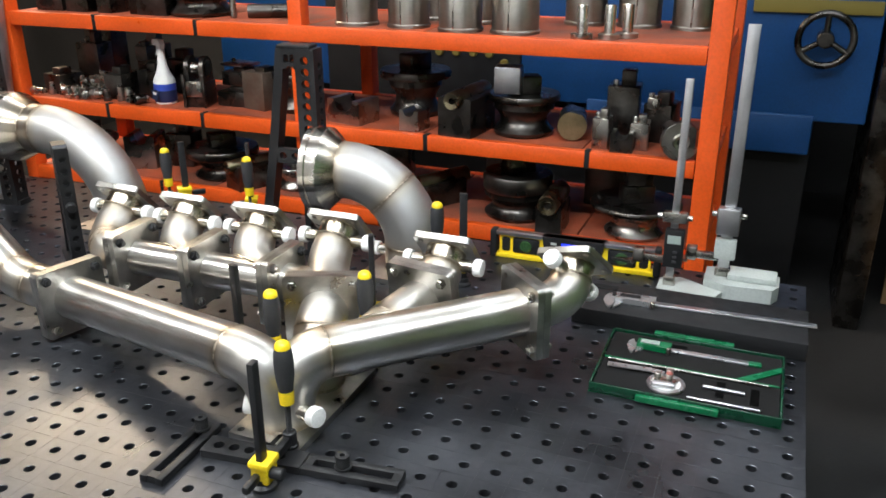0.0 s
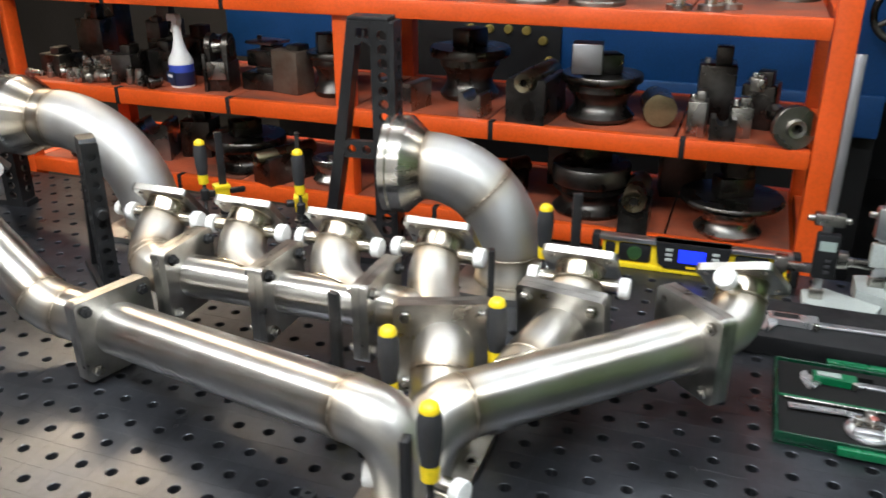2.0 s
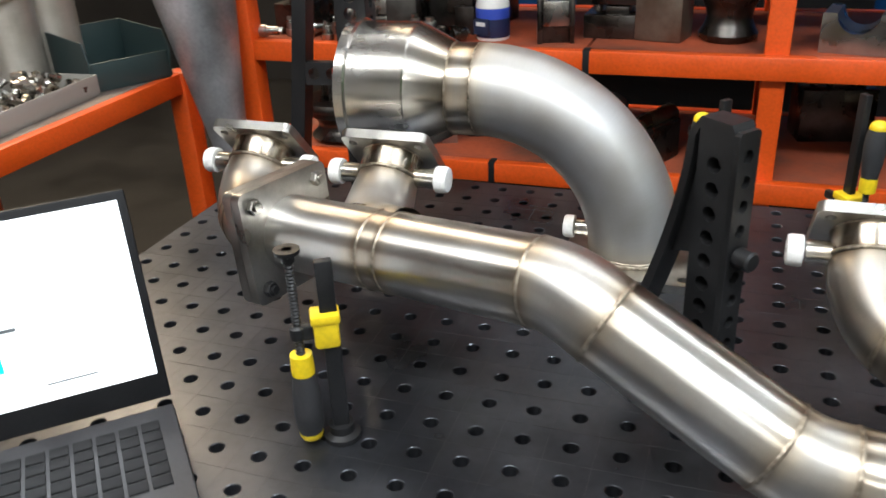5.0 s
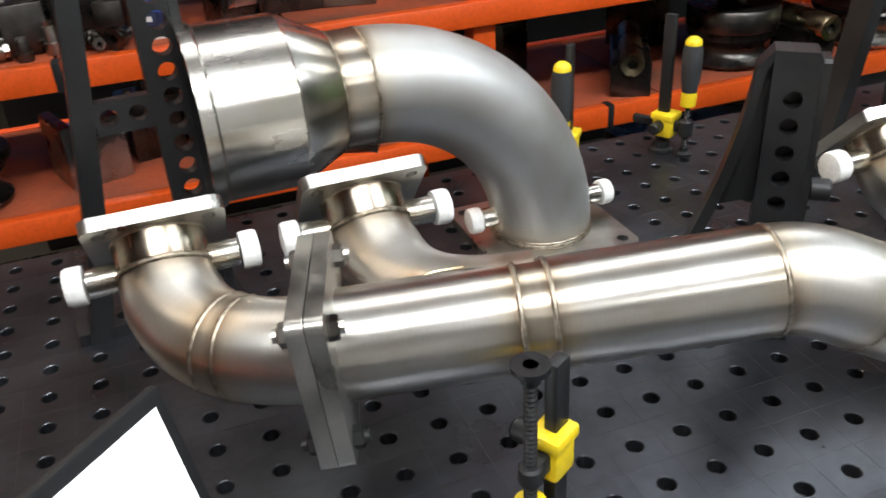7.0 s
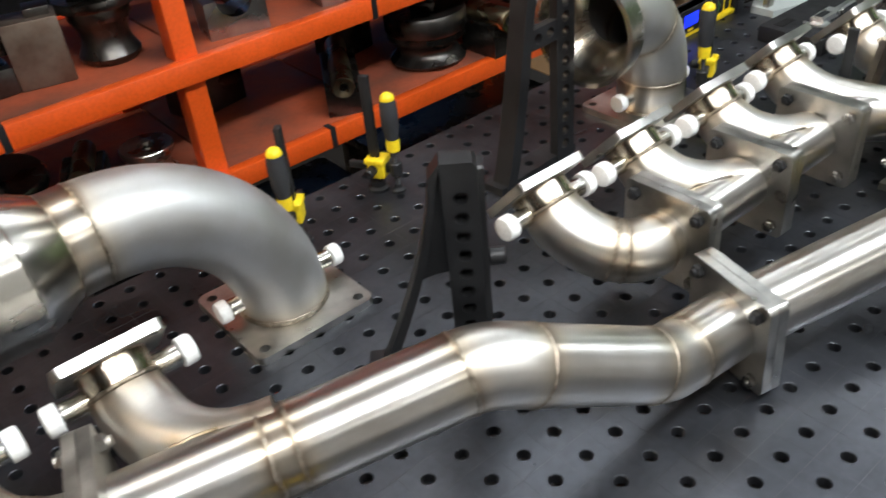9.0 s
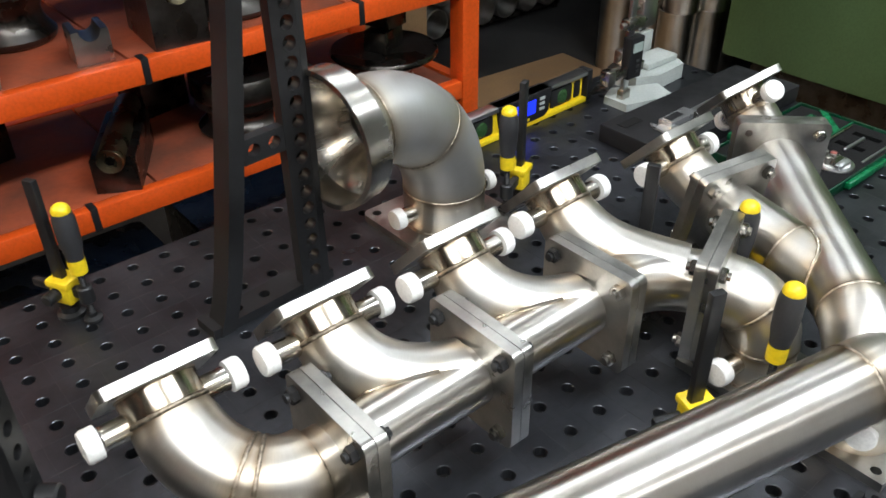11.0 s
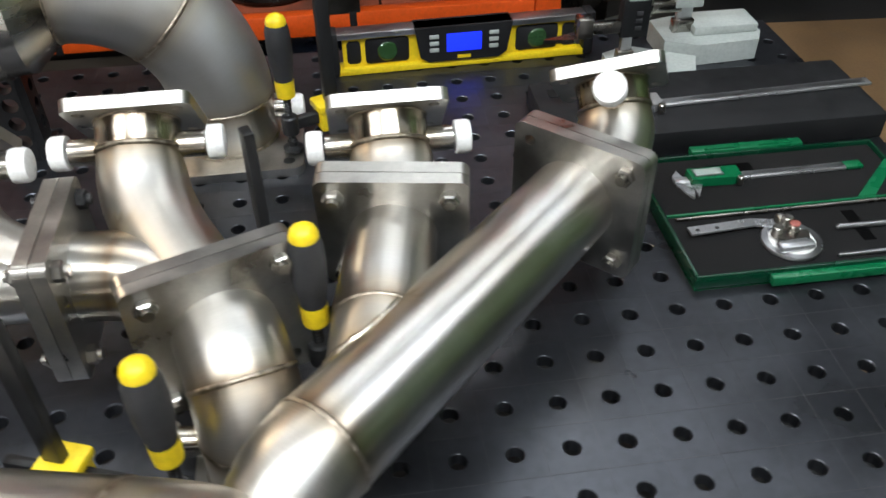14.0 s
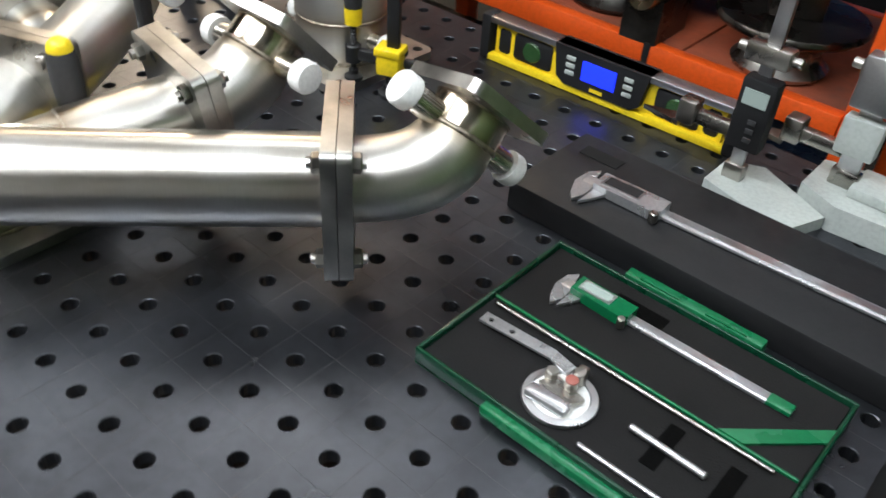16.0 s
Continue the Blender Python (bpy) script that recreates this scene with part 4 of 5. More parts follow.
def caliper(name, label, at, turn, length, body_mat, beam_mat, s=1.0, lcd=LCD_GREY, thin=0.0035):
    """A digital caliper lying flat: beam, fixed jaws, slide with display and jaws. Heads along +x."""
    t = thing(name, label, "caliper", at, "calipers", turn=turn)
    z = 0.0005
    part("beam", box(length, 0.016 * s, thin, (length / 2, 0, z + thin / 2), 0.0006), beam_mat, t, "etched steel beam")
    part("scale_strip", box(length * 0.72, 0.009 * s, 0.0006, (length * 0.62, 0.0005, z + thin + 0.0003)), ALU, t, "etched pale scale")
    part("fixed_jaw", outline_plate([(0, -0.008 * s), (0.016 * s, -0.008 * s), (0.016 * s, -0.03 * s), (0.010 * s, -0.045 * s), (0.002 * s, -0.034 * s), (-0.006 * s, -0.012 * s), (-0.004 * s, 0.012 * s), (0.006 * s, 0.024 * s), (0.01 * s, 0.008 * s), (0, 0.008 * s)], thin, pose(0, 0, z + 0.0002)), beam_mat, t, angle=30)
    part("sliding_jaw", outline_plate([(0.018 * s, -0.008 * s), (0.036 * s, -0.008 * s), (0.028 * s, -0.026 * s), (0.0175 * s, -0.045 * s)], thin, pose(0, 0, z + 0.0002)), beam_mat, t, angle=30)
    body = part("slide", outline_plate([(0.017 * s, -0.014 * s), (0.085 * s, -0.017 * s), (0.096 * s, -0.010 * s), (0.096 * s, 0.013 * s), (0.017 * s, 0.014 * s)], 0.011, pose(0, 0, z)), body_mat, t, "plastic slide housing", angle=30)
    part("display", box(0.040 * s, 0.015 * s, 0.001, (0.046 * s, 0.001, z + 0.0115)), lcd, body, "grey display")
    part("display_bezel", box(0.045 * s, 0.020 * s, 0.0008, (0.046 * s, 0.001, z + 0.0112)), ALU, body)
    part("thumb_wheel", rod((0.092 * s, -0.018 * s, z), (0.092 * s, -0.018 * s, z + 0.012), 0.005 * s, 14, 0.001), STEEL, t)
    return t


caliper("digital_caliper", "large silver digital caliper lying on the black bar", (-0.356, 0.327, 0.0372), 2.6, 0.395, SILVER, SILVER, 1.0, BLACK)

# ---- green instrument case ----
case = thing("instrument_case", "open green plastic instrument case lined with dark foam", "case", (-0.324, 0.022, 0), turn=0)
CL, CW, CH = 0.312, 0.218, 0.019
part("tray", box(CL, CW, 0.004, (CL / 2, CW / 2, 0.0024), 0.001), GREEN_C, case, "green plastic tray")
for sx, sy, cx, cy in ((CL, 0.004, CL / 2, 0.002), (CL, 0.004, CL / 2, CW - 0.002), (0.004, CW - 0.008, 0.002, CW / 2), (0.004, CW - 0.008, CL - 0.002, CW / 2)):
    part("rim", box(sx, sy, CH, (cx, cy, CH / 2 + 0.0005), 0.0014), RIM, case, "dark green plastic rim")
part("foam", box(CL - 0.009, CW - 0.009, 0.011, (CL / 2, CW / 2, 0.0095), 0.002), FOAM, case, "dark grey foam lining")
part("divider", box(CL - 0.012, 0.003, 0.003, (CL / 2, 0.106, 0.0165), 0.0006), GREEN_C, case)
part("latch", box(0.135, 0.010, 0.012, (0.148, -0.004, 0.0095), 0.002), GREEN_C, case, "green latch")
hinge = part("hinge", box(0.145, 0.014, 0.014, (0.150, CW + 0.006, 0.016), 0.002), GREEN_C, case, "green hinge strip")
for hx in (0.115, 0.185):
    part("hinge_rib", box(0.042, 0.002, 0.002, (hx, CW + 0.002, 0.0235)), GREEN_C, hinge)
part("corner_web", outline_plate([(0.236, 0.108), (0.258, 0.108), (CL - 0.004, 0.158), (CL - 0.004, 0.176)], 0.0025, pose(0, 0, 0.0158)), GREEN_C, case, "bright green corner web")
# flat black patches laid on the uncut foam paint the shade of its recesses
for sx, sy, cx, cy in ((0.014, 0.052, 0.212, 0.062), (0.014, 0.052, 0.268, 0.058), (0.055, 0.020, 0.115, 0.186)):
    part("foam_recess", box(sx, sy, 0.0012, (cx, cy, 0.0152)), PIT, case, "flat black patch painted as a recess's shade in the foam")
tip = caliper("digital_caliper", "green digital caliper lying in the foam-lined case", (-0.283, 0.190, 0.0152), 0.3, 0.232, GREEN_C, SILVER, 0.78)
part("beam_tip", box(0.022, 0.0128, 0.0042, (0.2215, 0, 0.0028), 0.0006), GREEN_C, tip, "green end of the beam")


def rod_thing(name, label, category, a, b, r, material):
    a, b = Vector(a), Vector(b)
    t = thing(name, label, category, a)
    part("shaft", rod(V(0, 0, 0), b - a, r, 12, r * 0.4), material, t)
    return t


rod_thing("protractor_rule", "thin steel rule lying in the case", "rule", (-0.311, 0.119, 0.0185), (-0.035, 0.121, 0.0185), 0.0021, STEEL)
rod_thing("steel_rod", "short polished steel rod lying in the foam", "rod", (-0.141, 0.080, 0.019), (-0.072, 0.079, 0.019), 0.0034, ALU)
rod_thing("steel_rod", "thin polished steel rod lying in the foam", "rod", (-0.162, 0.036, 0.018), (-0.045, 0.036, 0.018), 0.0025, ALU)
prot = thing("bevel_protractor", "shiny steel angle protractor with round dial lying in the case", "protractor", (-0.200, 0.066, 0.0152), turn=3)
part("dial", lathe([(0, 0), (0.032, 0), (0.033, 0.002), (0.032, 0.0045), (0.026, 0.005), (0.0255, 0.0035), (0.013, 0.0035), (0.012, 0.007), (0, 0.007)], n=48), ALU, prot, "bright round dial")
part("dial_face", lathe([(0.0142, 0.0042), (0.0248, 0.0042)], n=48), WHITE, prot)
part("turret", box(0.040, 0.015, 0.009, (-0.004, -0.014, 0.0088), 0.004), SILVER, prot, "bright turret")
part("stop_lug", box(0.009, 0.012, 0.012, (0.002, 0.030, 0.008), 0.002), STEEL, prot)
part("blade", outline_plate([(-0.104, 0.026), (-0.104, 0.039), (-0.03, 0.040), (-0.005, 0.034), (-0.008, 0.022), (-0.03, 0.028)], 0.0024, pose(0, 0, 0.005), [(-0.095, 0.0325, 0.0026), (-0.072, 0.0325, 0.0026)]), SILVER, prot, "drilled steel blade", angle=30)
part("arm", outline_plate([(-0.02, -0.004), (0.012, -0.014), (0.02, 0.004), (-0.012, 0.012)], 0.005, pose(0, 0, 0.007)), STEEL, prot)
for kx, ky in ((-0.015, 0.008), (0.004, 0.008), (0.004, 0.022)):
    part("knob", rod((kx, ky, 0.006), (kx, ky, 0.019), 0.0058, 16, 0.001), STEEL, prot)
part("knob_cap", lathe([(0.0056, 0), (0.0056, 0.0014), (0.0045, 0.002), (0, 0.002)], pose(0.004, 0.008, 0.0191), 16), plain("red_knob_cap", (0.30, 0.09, 0.07), 0.4), prot, "dull red knob cap")


# ---- height gauges ----
def height_gauge(x, y, turn, height, base_pts, base_h, z_head, label, wide, digital):
    t = thing("height_gauge", label, "height gauge", (x, y, 0), "height gauges", turn=turn)
    part("base", outline_plate(base_pts, base_h, pose(0, 0, 0.0004)), GREYPAINT, t, "pale grey cast base", angle=30)
    if base_h > 0.03:
        part("base_step", box(0.10, 0.055, 0.014, (0.062, 0.005, base_h + 0.0072), 0.003), GREYPAINT, t)
    part("column", box(wide, 0.008, height - base_h, (0, 0, base_h + (height - base_h) / 2), 0.001), ALU, t, "graduated steel column")
    part("column_clip", box(wide + 0.008, 0.016, 0.02, (0, 0, base_h + 0.010), 0.002), STEEL, t)
    if digital:
        head = part("slider", box(0.040, 0.022, 0.085, (0.004, -0.008, z_head), 0.003), BLACK, t, "black digital slider")
        part("display", box(0.028, 0.002, 0.018, (0.004, -0.0198, z_head + 0.022)), LCD_GREY, head)
        for k in range(3):
            part("button", box(0.009, 0.002, 0.006, (0.008, -0.0198, z_head - 0.006 - 0.011 * k), 0.0006), RUBBER, head)
    else:
        head = part("slider", box(0.046, 0.024, 0.06, (0.0, -0.006, z_head + 0.055), 0.003), ALU, t, "steel slider")
        part("scale_window", box(0.044, 0.02, 0.045, (0.0, -0.006, z_head - 0.008), 0.003), GREYPAINT, head)
    clampb = part("fine_adjuster", box(0.05, 0.022, 0.022, (0.0, -0.004, z_head + 0.068), 0.003), STEEL, t)
    for sx in (-1, 1):
        part("screw", rod((sx * 0.024, -0.004, z_head + 0.068), (sx * 0.036, -0.004, z_head + 0.068), 0.006, 14, 0.001), STEEL, clampb)
    part("jaw", box(0.07, 0.014, 0.016, (-0.045, -0.008, z_head - 0.028), 0.002), STEEL, t)
    part("scriber_clamp", box(0.022, 0.024, 0.030, (-0.068, -0.010, z_head - 0.024), 0.003), STEEL, t, "steel scriber clamp")
    part("scriber", outline_plate([(-0.075, -0.02), (-0.125, -0.012), (-0.075, 0.006)], 0.006, pose(0, 0, z_head - 0.045)), STEEL, t)
    return t


height_gauge(-0.255, 0.492, 0, 0.462, [(-0.022, -0.028), (0.088, -0.062), (0.112, 0.0), (0.02, 0.048), (-0.022, 0.03)], 0.016, 0.105, "digital height gauge with a steel column on a grey base", 0.016, True)
height_gauge(-0.150, 0.545, 0, 0.565, [(-0.035, -0.03), (0.012, -0.052), (0.105, -0.045), (0.118, -0.02), (0.118, 0.035), (0.0, 0.05), (-0.035, 0.04)], 0.032, 0.105, "tall steel height gauge on a pale cast base", 0.024, False)

# ---- laptop ----
lap = thing("laptop", "open dark grey laptop showing a drawing on a white screen", "laptop", (-2.074, -0.115, 0), turn=43.6)
# local: hinge along x to the left, base towards -y
part("base", box(0.36, 0.245, 0.016, (-0.18, -0.1225, 0.0105), 0.004), surface("laptop_shell", (0.055, 0.055, 0.058), 0.42, 0.2, 0.15, 20, 0.03, 300), lap, "dark grey keyboard base")
for r in range(6):
    for c in range(15):
        w = 0.0185
        key = part("key", box(w, 0.0155, 0.0022, (-0.339 + c * 0.0222, -0.035 - r * 0.0185, 0.0193), 0.0008), BLACK, lap)
part("touch_pad", box(0.105, 0.065, 0.0008, (-0.19, -0.195, 0.0188)), BLACK, lap)
part("sticker", box(0.024, 0.032, 0.0006, (-0.02, -0.215, 0.0188)), GREYPAINT, lap, "pale sticker")
lm = pose(-0.18, 0.012, 0.018, -13)
lid = part("lid", box(0.36, 0.008, 0.232, m=lm @ pose(0, 0, 0.118), bevel=0.003), BLACK, lap, "black screen lid")
part("screen", box(0.342, 0.001, 0.192, m=lm @ pose(0, -0.0046, 0.128)), SCREEN, lid, "white lit screen")
for cx, cz, sx, sz in ((-0.06, 0.10, 0.03, 0.06), (-0.03, 0.105, 0.012, 0.07), (0.02, 0.09, 0.02, 0.035)):
    part("drawing_shape", box(sx, 0.0006, sz, m=lm @ pose(cx, -0.0056, cz)), TEAL, lid, "teal shape of the drawing")
for cx, cz, sx, sz in ((-0.05, 0.142, 0.05, 0.004), (0.0, 0.13, 0.004, 0.03), (0.03, 0.115, 0.04, 0.004), (0.09, 0.05, 0.05, 0.002)):
    part("drawing_line", box(sx, 0.0006, sz, m=lm @ pose(cx, -0.0056, cz)), INK, lid)


# ---- orange shelving behind the table ----
shelf = thing("storage_rack", "orange painted steel storage rack crowded with bending dies", "rack", (-1.43, 1.2, -0.85))
SO = V(1.43, -1.2, 0.85)
LEVELS = (0.455, 0.160, -0.095)


def SP(x, y, z):
    return V(x, y, z) + SO


for px in (-0.240, -1.465, -2.625):
    for py in (0.995, 1.475):
        front = py < 1.2
        mid = px == -1.465
        part("post", box(0.052 if not mid else 0.046, 0.05, 2.15, SP(px, py + (0.022 if mid and front else 0), 0.225), 0.003), ORANGE, shelf, "orange upright post")
for z in LEVELS:
    for a, b in ((-2.598, -0.268),):
        part("beam", box(b - a, 0.028, 0.046, SP((a + b) / 2, 0.985, z - 0.023), 0.003), ORANGE, shelf, "orange front beam")
        part("beam", box(b - a, 0.028, 0.046, SP((a + b) / 2, 1.472, z - 0.023), 0.003), ORANGE, shelf, "orange rear beam")
    for px in (-0.240, -2.625):
        part("side_beam", box(0.03, 0.42, 0.04, SP(px, 1.235, z - 0.026), 0.003), ORANGE, shelf, "orange side beam")
    x = -2.596
    for w in (0.375, 0.39, 0.388, 0.39, 0.48, 0.302):
        part("deck_board", box(w - 0.005, 0.458, 0.010, SP(x + w / 2, 1.229, z - 0.007), 0.002), DUSTY, shelf, "dusty red deck board")
        x += w
for z, xs in ((0.455, (-2.222, -1.815)), (0.160, (-2.219, -1.826, -1.034, -0.553)), (-0.095, (-2.03, -1.19, -0.63))):
    for x in xs:
        part("strap", box(0.014, 0.0295, 0.05, SP(x, 0.9845, z - 0.0225), 0.001), BLACK, shelf, "black strap round the beam")


# ---- dies and tools on the shelves ----
def pulley(x, y, z, r, h, label, top=0.0, top_r=0.0, mat=None, shine=None):
    """A grooved bending die, turned like a pulley."""
    t = thing("bending_die", label, "die", (x, y, z + 0.0005), "round dies", turn=random.uniform(0, 90))
    g = h * 0.30
    prof = [(0, 0), (r * 0.86, 0), (r * 0.97, h * 0.06), (r, h * 0.14)]
    prof += [(r * (1 - 0.24 * math.sin(math.pi * k / 8)), h * 0.14 + (h * 0.66) * k / 8) for k in range(1, 8)]
    prof += [(r, h * 0.80), (r, h * 0.97), (r * 0.97, h), (r * 0.32, h), (r * 0.32, h * 0.9), (0, h * 0.9)]
    part("wheel", lathe(prof, n=40), mat or IRON, t, "dark grooved wheel", angle=35)
    part("hub", lathe([(0, h * 0.9), (r * 0.2, h * 0.9), (r * 0.2, h * 1.12), (r * 0.1, h * 1.14), (0, h * 1.14)], n=20), STEEL, t)
    if top:
        part("disc", lathe([(0, h), (top_r * 0.97, h), (top_r, h + 0.006), (top_r, h + top - 0.006), (top_r * 0.97, h + top), (0, h + top)], n=44), IRON, t, "flat dark disc")
        part("lug", box(0.09, 0.06, 0.05, (0, 0, h + top + 0.025), 0.004), IRON, t)
    return t


def vee_block(x, y, z, w, d, h, turn, label, mat=None, pipe=0.0, name="vee_block", round_=True):
    """A die block with a round groove along its top, and a mandrel lying in it where pipe is given."""
    t = thing(name, label, "die block", (x, y, z + 0.0005), "die blocks", turn=turn)
    r = w * 0.30
    pts = [(-w / 2, 0), (w / 2, 0), (w / 2, h * 0.96), (w / 2 - h * 0.04, h), (r, h)]
    pts += [(r * math.cos(a), h - r * math.sin(a)) for a in [math.pi * k / 10 for k in range(1, 10)]]
    pts += [(-r, h), (-w / 2 + h * 0.04, h), (-w / 2, h * 0.96)]
    part("block", outline_plate(pts, d, pose(0, d / 2, 0, 90)), mat or IRON, t, "dark grooved block", angle=30)
    if pipe:
        m = pose(0, -d / 2 - 0.02, h - r + pipe, -90)
        part("mandrel", lathe([(pipe * 0.35, 0.004), (pipe * 0.9, 0), (pipe, 0.006), (pipe, d + 0.05), (0, d + 0.05)], m, 28), BRASS, t, "turned steel mandrel")
        part("bore", lathe([(0, 0.012), (pipe * 0.4, 0.012), (pipe * 0.4, 0.002)], m, 20), IRON, t)
    return t


def block_pile(x, y, z, label, parts_, seed):
    """A few loose machined blocks lying together; each is a thing of its own."""
    rng = random.Random(seed)
    for px, py, sx, sy, sz, pz, mat in parts_:
        t = thing("tool_block", label, "tool block", (x + px, y + py, z + pz + 0.0005), "tool blocks", turn=rng.uniform(-14, 14))
        part("body", box(sx, sy, sz, (0, 0, sz / 2), 0.003), mat, t)
        part("lug", box(sx * 0.45, sy * 0.5, sz * 0.35, (sx * 0.12, -sy * 0.1, sz * 1.12), 0.002), mat, t)
        part("bolt", lathe([(0, 0), (0.008, 0), (0.008, 0.01), (0.0065, 0.012), (0, 0.012)], pose(-sx * 0.3, 0, sz), 6), STEEL, t)


def can(x, y, z, r, h, label, lid=True):
    t = thing("steel_sleeve", label, "sleeve", (x, y, z + 0.0005), "steel sleeves")
    part("shell", lathe([(r - 0.004, 0.01), (r - 0.002, 0), (r + 0.004, 0), (r + 0.004, 0.008), (r, 0.012), (r, h - 0.004), (r - 0.002, h), (r - 0.006, h), (r - 0.007, 0.012)], n=44), DULL, t, "dull stainless shell", angle=30)
    part("weld_seam", box(0.004, 0.003, h - 0.02, (0, -r + 0.0005, h / 2), 0.001), STEEL, t)
    return t


z1, z2, z3 = (z - 0.002 for z in LEVELS)
for x, y, r, h in ((-1.305, 1.09, 0.063, 0.24), (-1.135, 1.095, 0.061, 0.13), (-1.14, 1.30, 0.06, 0.24), (-0.960, 1.065, 0.062, 0.105), (-0.80, 1.075, 0.066, 0.11), (-0.975, 1.25, 0.06, 0.25), (-0.66, 1.34, 0.062, 0.24), (-0.50, 1.335, 0.062, 0.24), (-0.345, 1.33, 0.06, 0.2)):
    can(x, y, z1, r, h, "dull stainless sleeve standing on the rack's top shelf")
for x, y in ((-0.60, 1.03), (-0.53, 1.05), (-0.49, 1.09)):
    t = thing("turned_spigot", "small turned steel spigot with a flanged base on the rack", "spigot", (x, y, z1 + 0.0005), "turned spigots")
    part("base", lathe([(0, 0), (0.03, 0), (0.03, 0.012), (0.016, 0.014), (0, 0.014)], n=28), STEEL, t)
    part("stem", lathe([(0.015, 0.013), (0.015, 0.085), (0.0135, 0.088), (0, 0.088)], n=24), BRIGHT, t)
pulley(-1.90, 1.13, z1, 0.105, 0.09, "large dark bending die on the rack's top shelf", 0.03, 0.08)
t = thing("steel_tube", "short steel tube lying on the rack's top shelf", "tube", (-1.70, 1.10, z1 + 0.0225))
part("shell", lathe([(0.018, 0), (0.022, 0), (0.022, 0.16), (0.018, 0.16), (0.018, 0)], pose(0, 0, 0, 90, 0, 115), 24), IRON, t)
rod_thing("upright_bar", "pale steel bar standing on the rack's top shelf", "bar", (-1.745, 1.08, z1 + 0.001), (-1.745, 1.10, z1 + 0.32), 0.011, STEEL)
for x, w, hh in ((-2.49, 0.11, 0.16), (-2.36, 0.10, 0.12), (-2.24, 0.06, 0.2), (-2.06, 0.15, 0.14)):
    vee_block(x, 1.12, z1, w, 0.14, hh, random.uniform(-8, 8), "dark grooved die block on the rack's top shelf")

# middle shelf
block_pile(-2.53, 1.10, z2, "dark machined tool block on the rack's middle shelf", ((0, 0, 0.09, 0.10, 0.07, 0, IRON), (0.02, 0.15, 0.10, 0.08, 0.16, 0, IRON), (-0.03, 0.28, 0.12, 0.08, 0.22, 0, IRON)), 3)
block_pile(-2.40, 1.07, z2, "small worn steel clamp piece on the rack's middle shelf", ((0, 0, 0.035, 0.05, 0.03, 0, STEEL), (-0.035, 0.03, 0.03, 0.04, 0.025, 0, STEEL), (0.02, 0.05, 0.05, 0.03, 0.035, 0, STEEL), (0.01, -0.01, 0.03, 0.02, 0.02, 0.042, STEEL)), 5)
block_pile(-2.31, 1.09, z2, "bright and dark machined block on the rack's middle shelf", ((-0.01, -0.01, 0.07, 0.06, 0.035, 0, STEEL), (0.045, 0.02, 0.07, 0.12, 0.085, 0, IRON), (-0.01, 0.0, 0.055, 0.05, 0.03, 0.049, STEEL)), 6)
block_pile(-2.17, 1.17, z2, "oily dark tool part heaped on the rack's middle shelf", ((0, 0, 0.09, 0.08, 0.09, 0, IRON), (0.05, -0.03, 0.05, 0.07, 0.06, 0, IRON), (-0.05, 0.07, 0.10, 0.07, 0.17, 0, IRON), (0.06, 0.10, 0.10, 0.10, 0.12, 0, IRON), (-0.01, -0.02, 0.05, 0.05, 0.05, 0.128, IRON)), 7)


def fitting(x, y, z, r, h, tilt, turn, label, mat):
    """A small turned clamp fitting lying on its side or standing."""
    t = thing("tool_fitting", label, "fitting", (x, y, z + (0.0005 if tilt == 0 else r + 0.0005)), "tool fittings", turn=turn)
    m = pose(0, 0, 0) if tilt == 0 else pose(0, h / 2, 0, 90)
    part("body", lathe([(r * 0.4, h), (r * 0.72, h), (r * 0.75, h * 0.96), (r * 0.75, h * 0.45), (r, h * 0.42), (r, h * 0.05), (r * 0.95, 0), (r * 0.4, 0), (r * 0.4, h)], m, 20), mat, t, angle=35)
    part("hex_nut", lathe([(r * 0.3, h * 0.97), (r * 0.6, h * 0.97), (r * 0.6, h * 1.2), (r * 0.3, h * 1.2), (r * 0.3, h * 0.97)], m, 6), STEEL, t, angle=20)
    return t


rf = random.Random(41)
for k in range(26):
    fx, fy = -2.58 + 0.47 * (k % 13) / 12 + rf.uniform(-0.01, 0.01), (1.025 if k < 13 else 1.13) + rf.uniform(-0.015, 0.03)
    fitting(fx, fy, z2, rf.uniform(0.013, 0.022), rf.uniform(0.03, 0.055), rf.choice((0, 1)), rf.uniform(0, 180), "small worn steel fitting lying on the rack's middle shelf", rf.choice((STEEL, STEEL, IRON)))


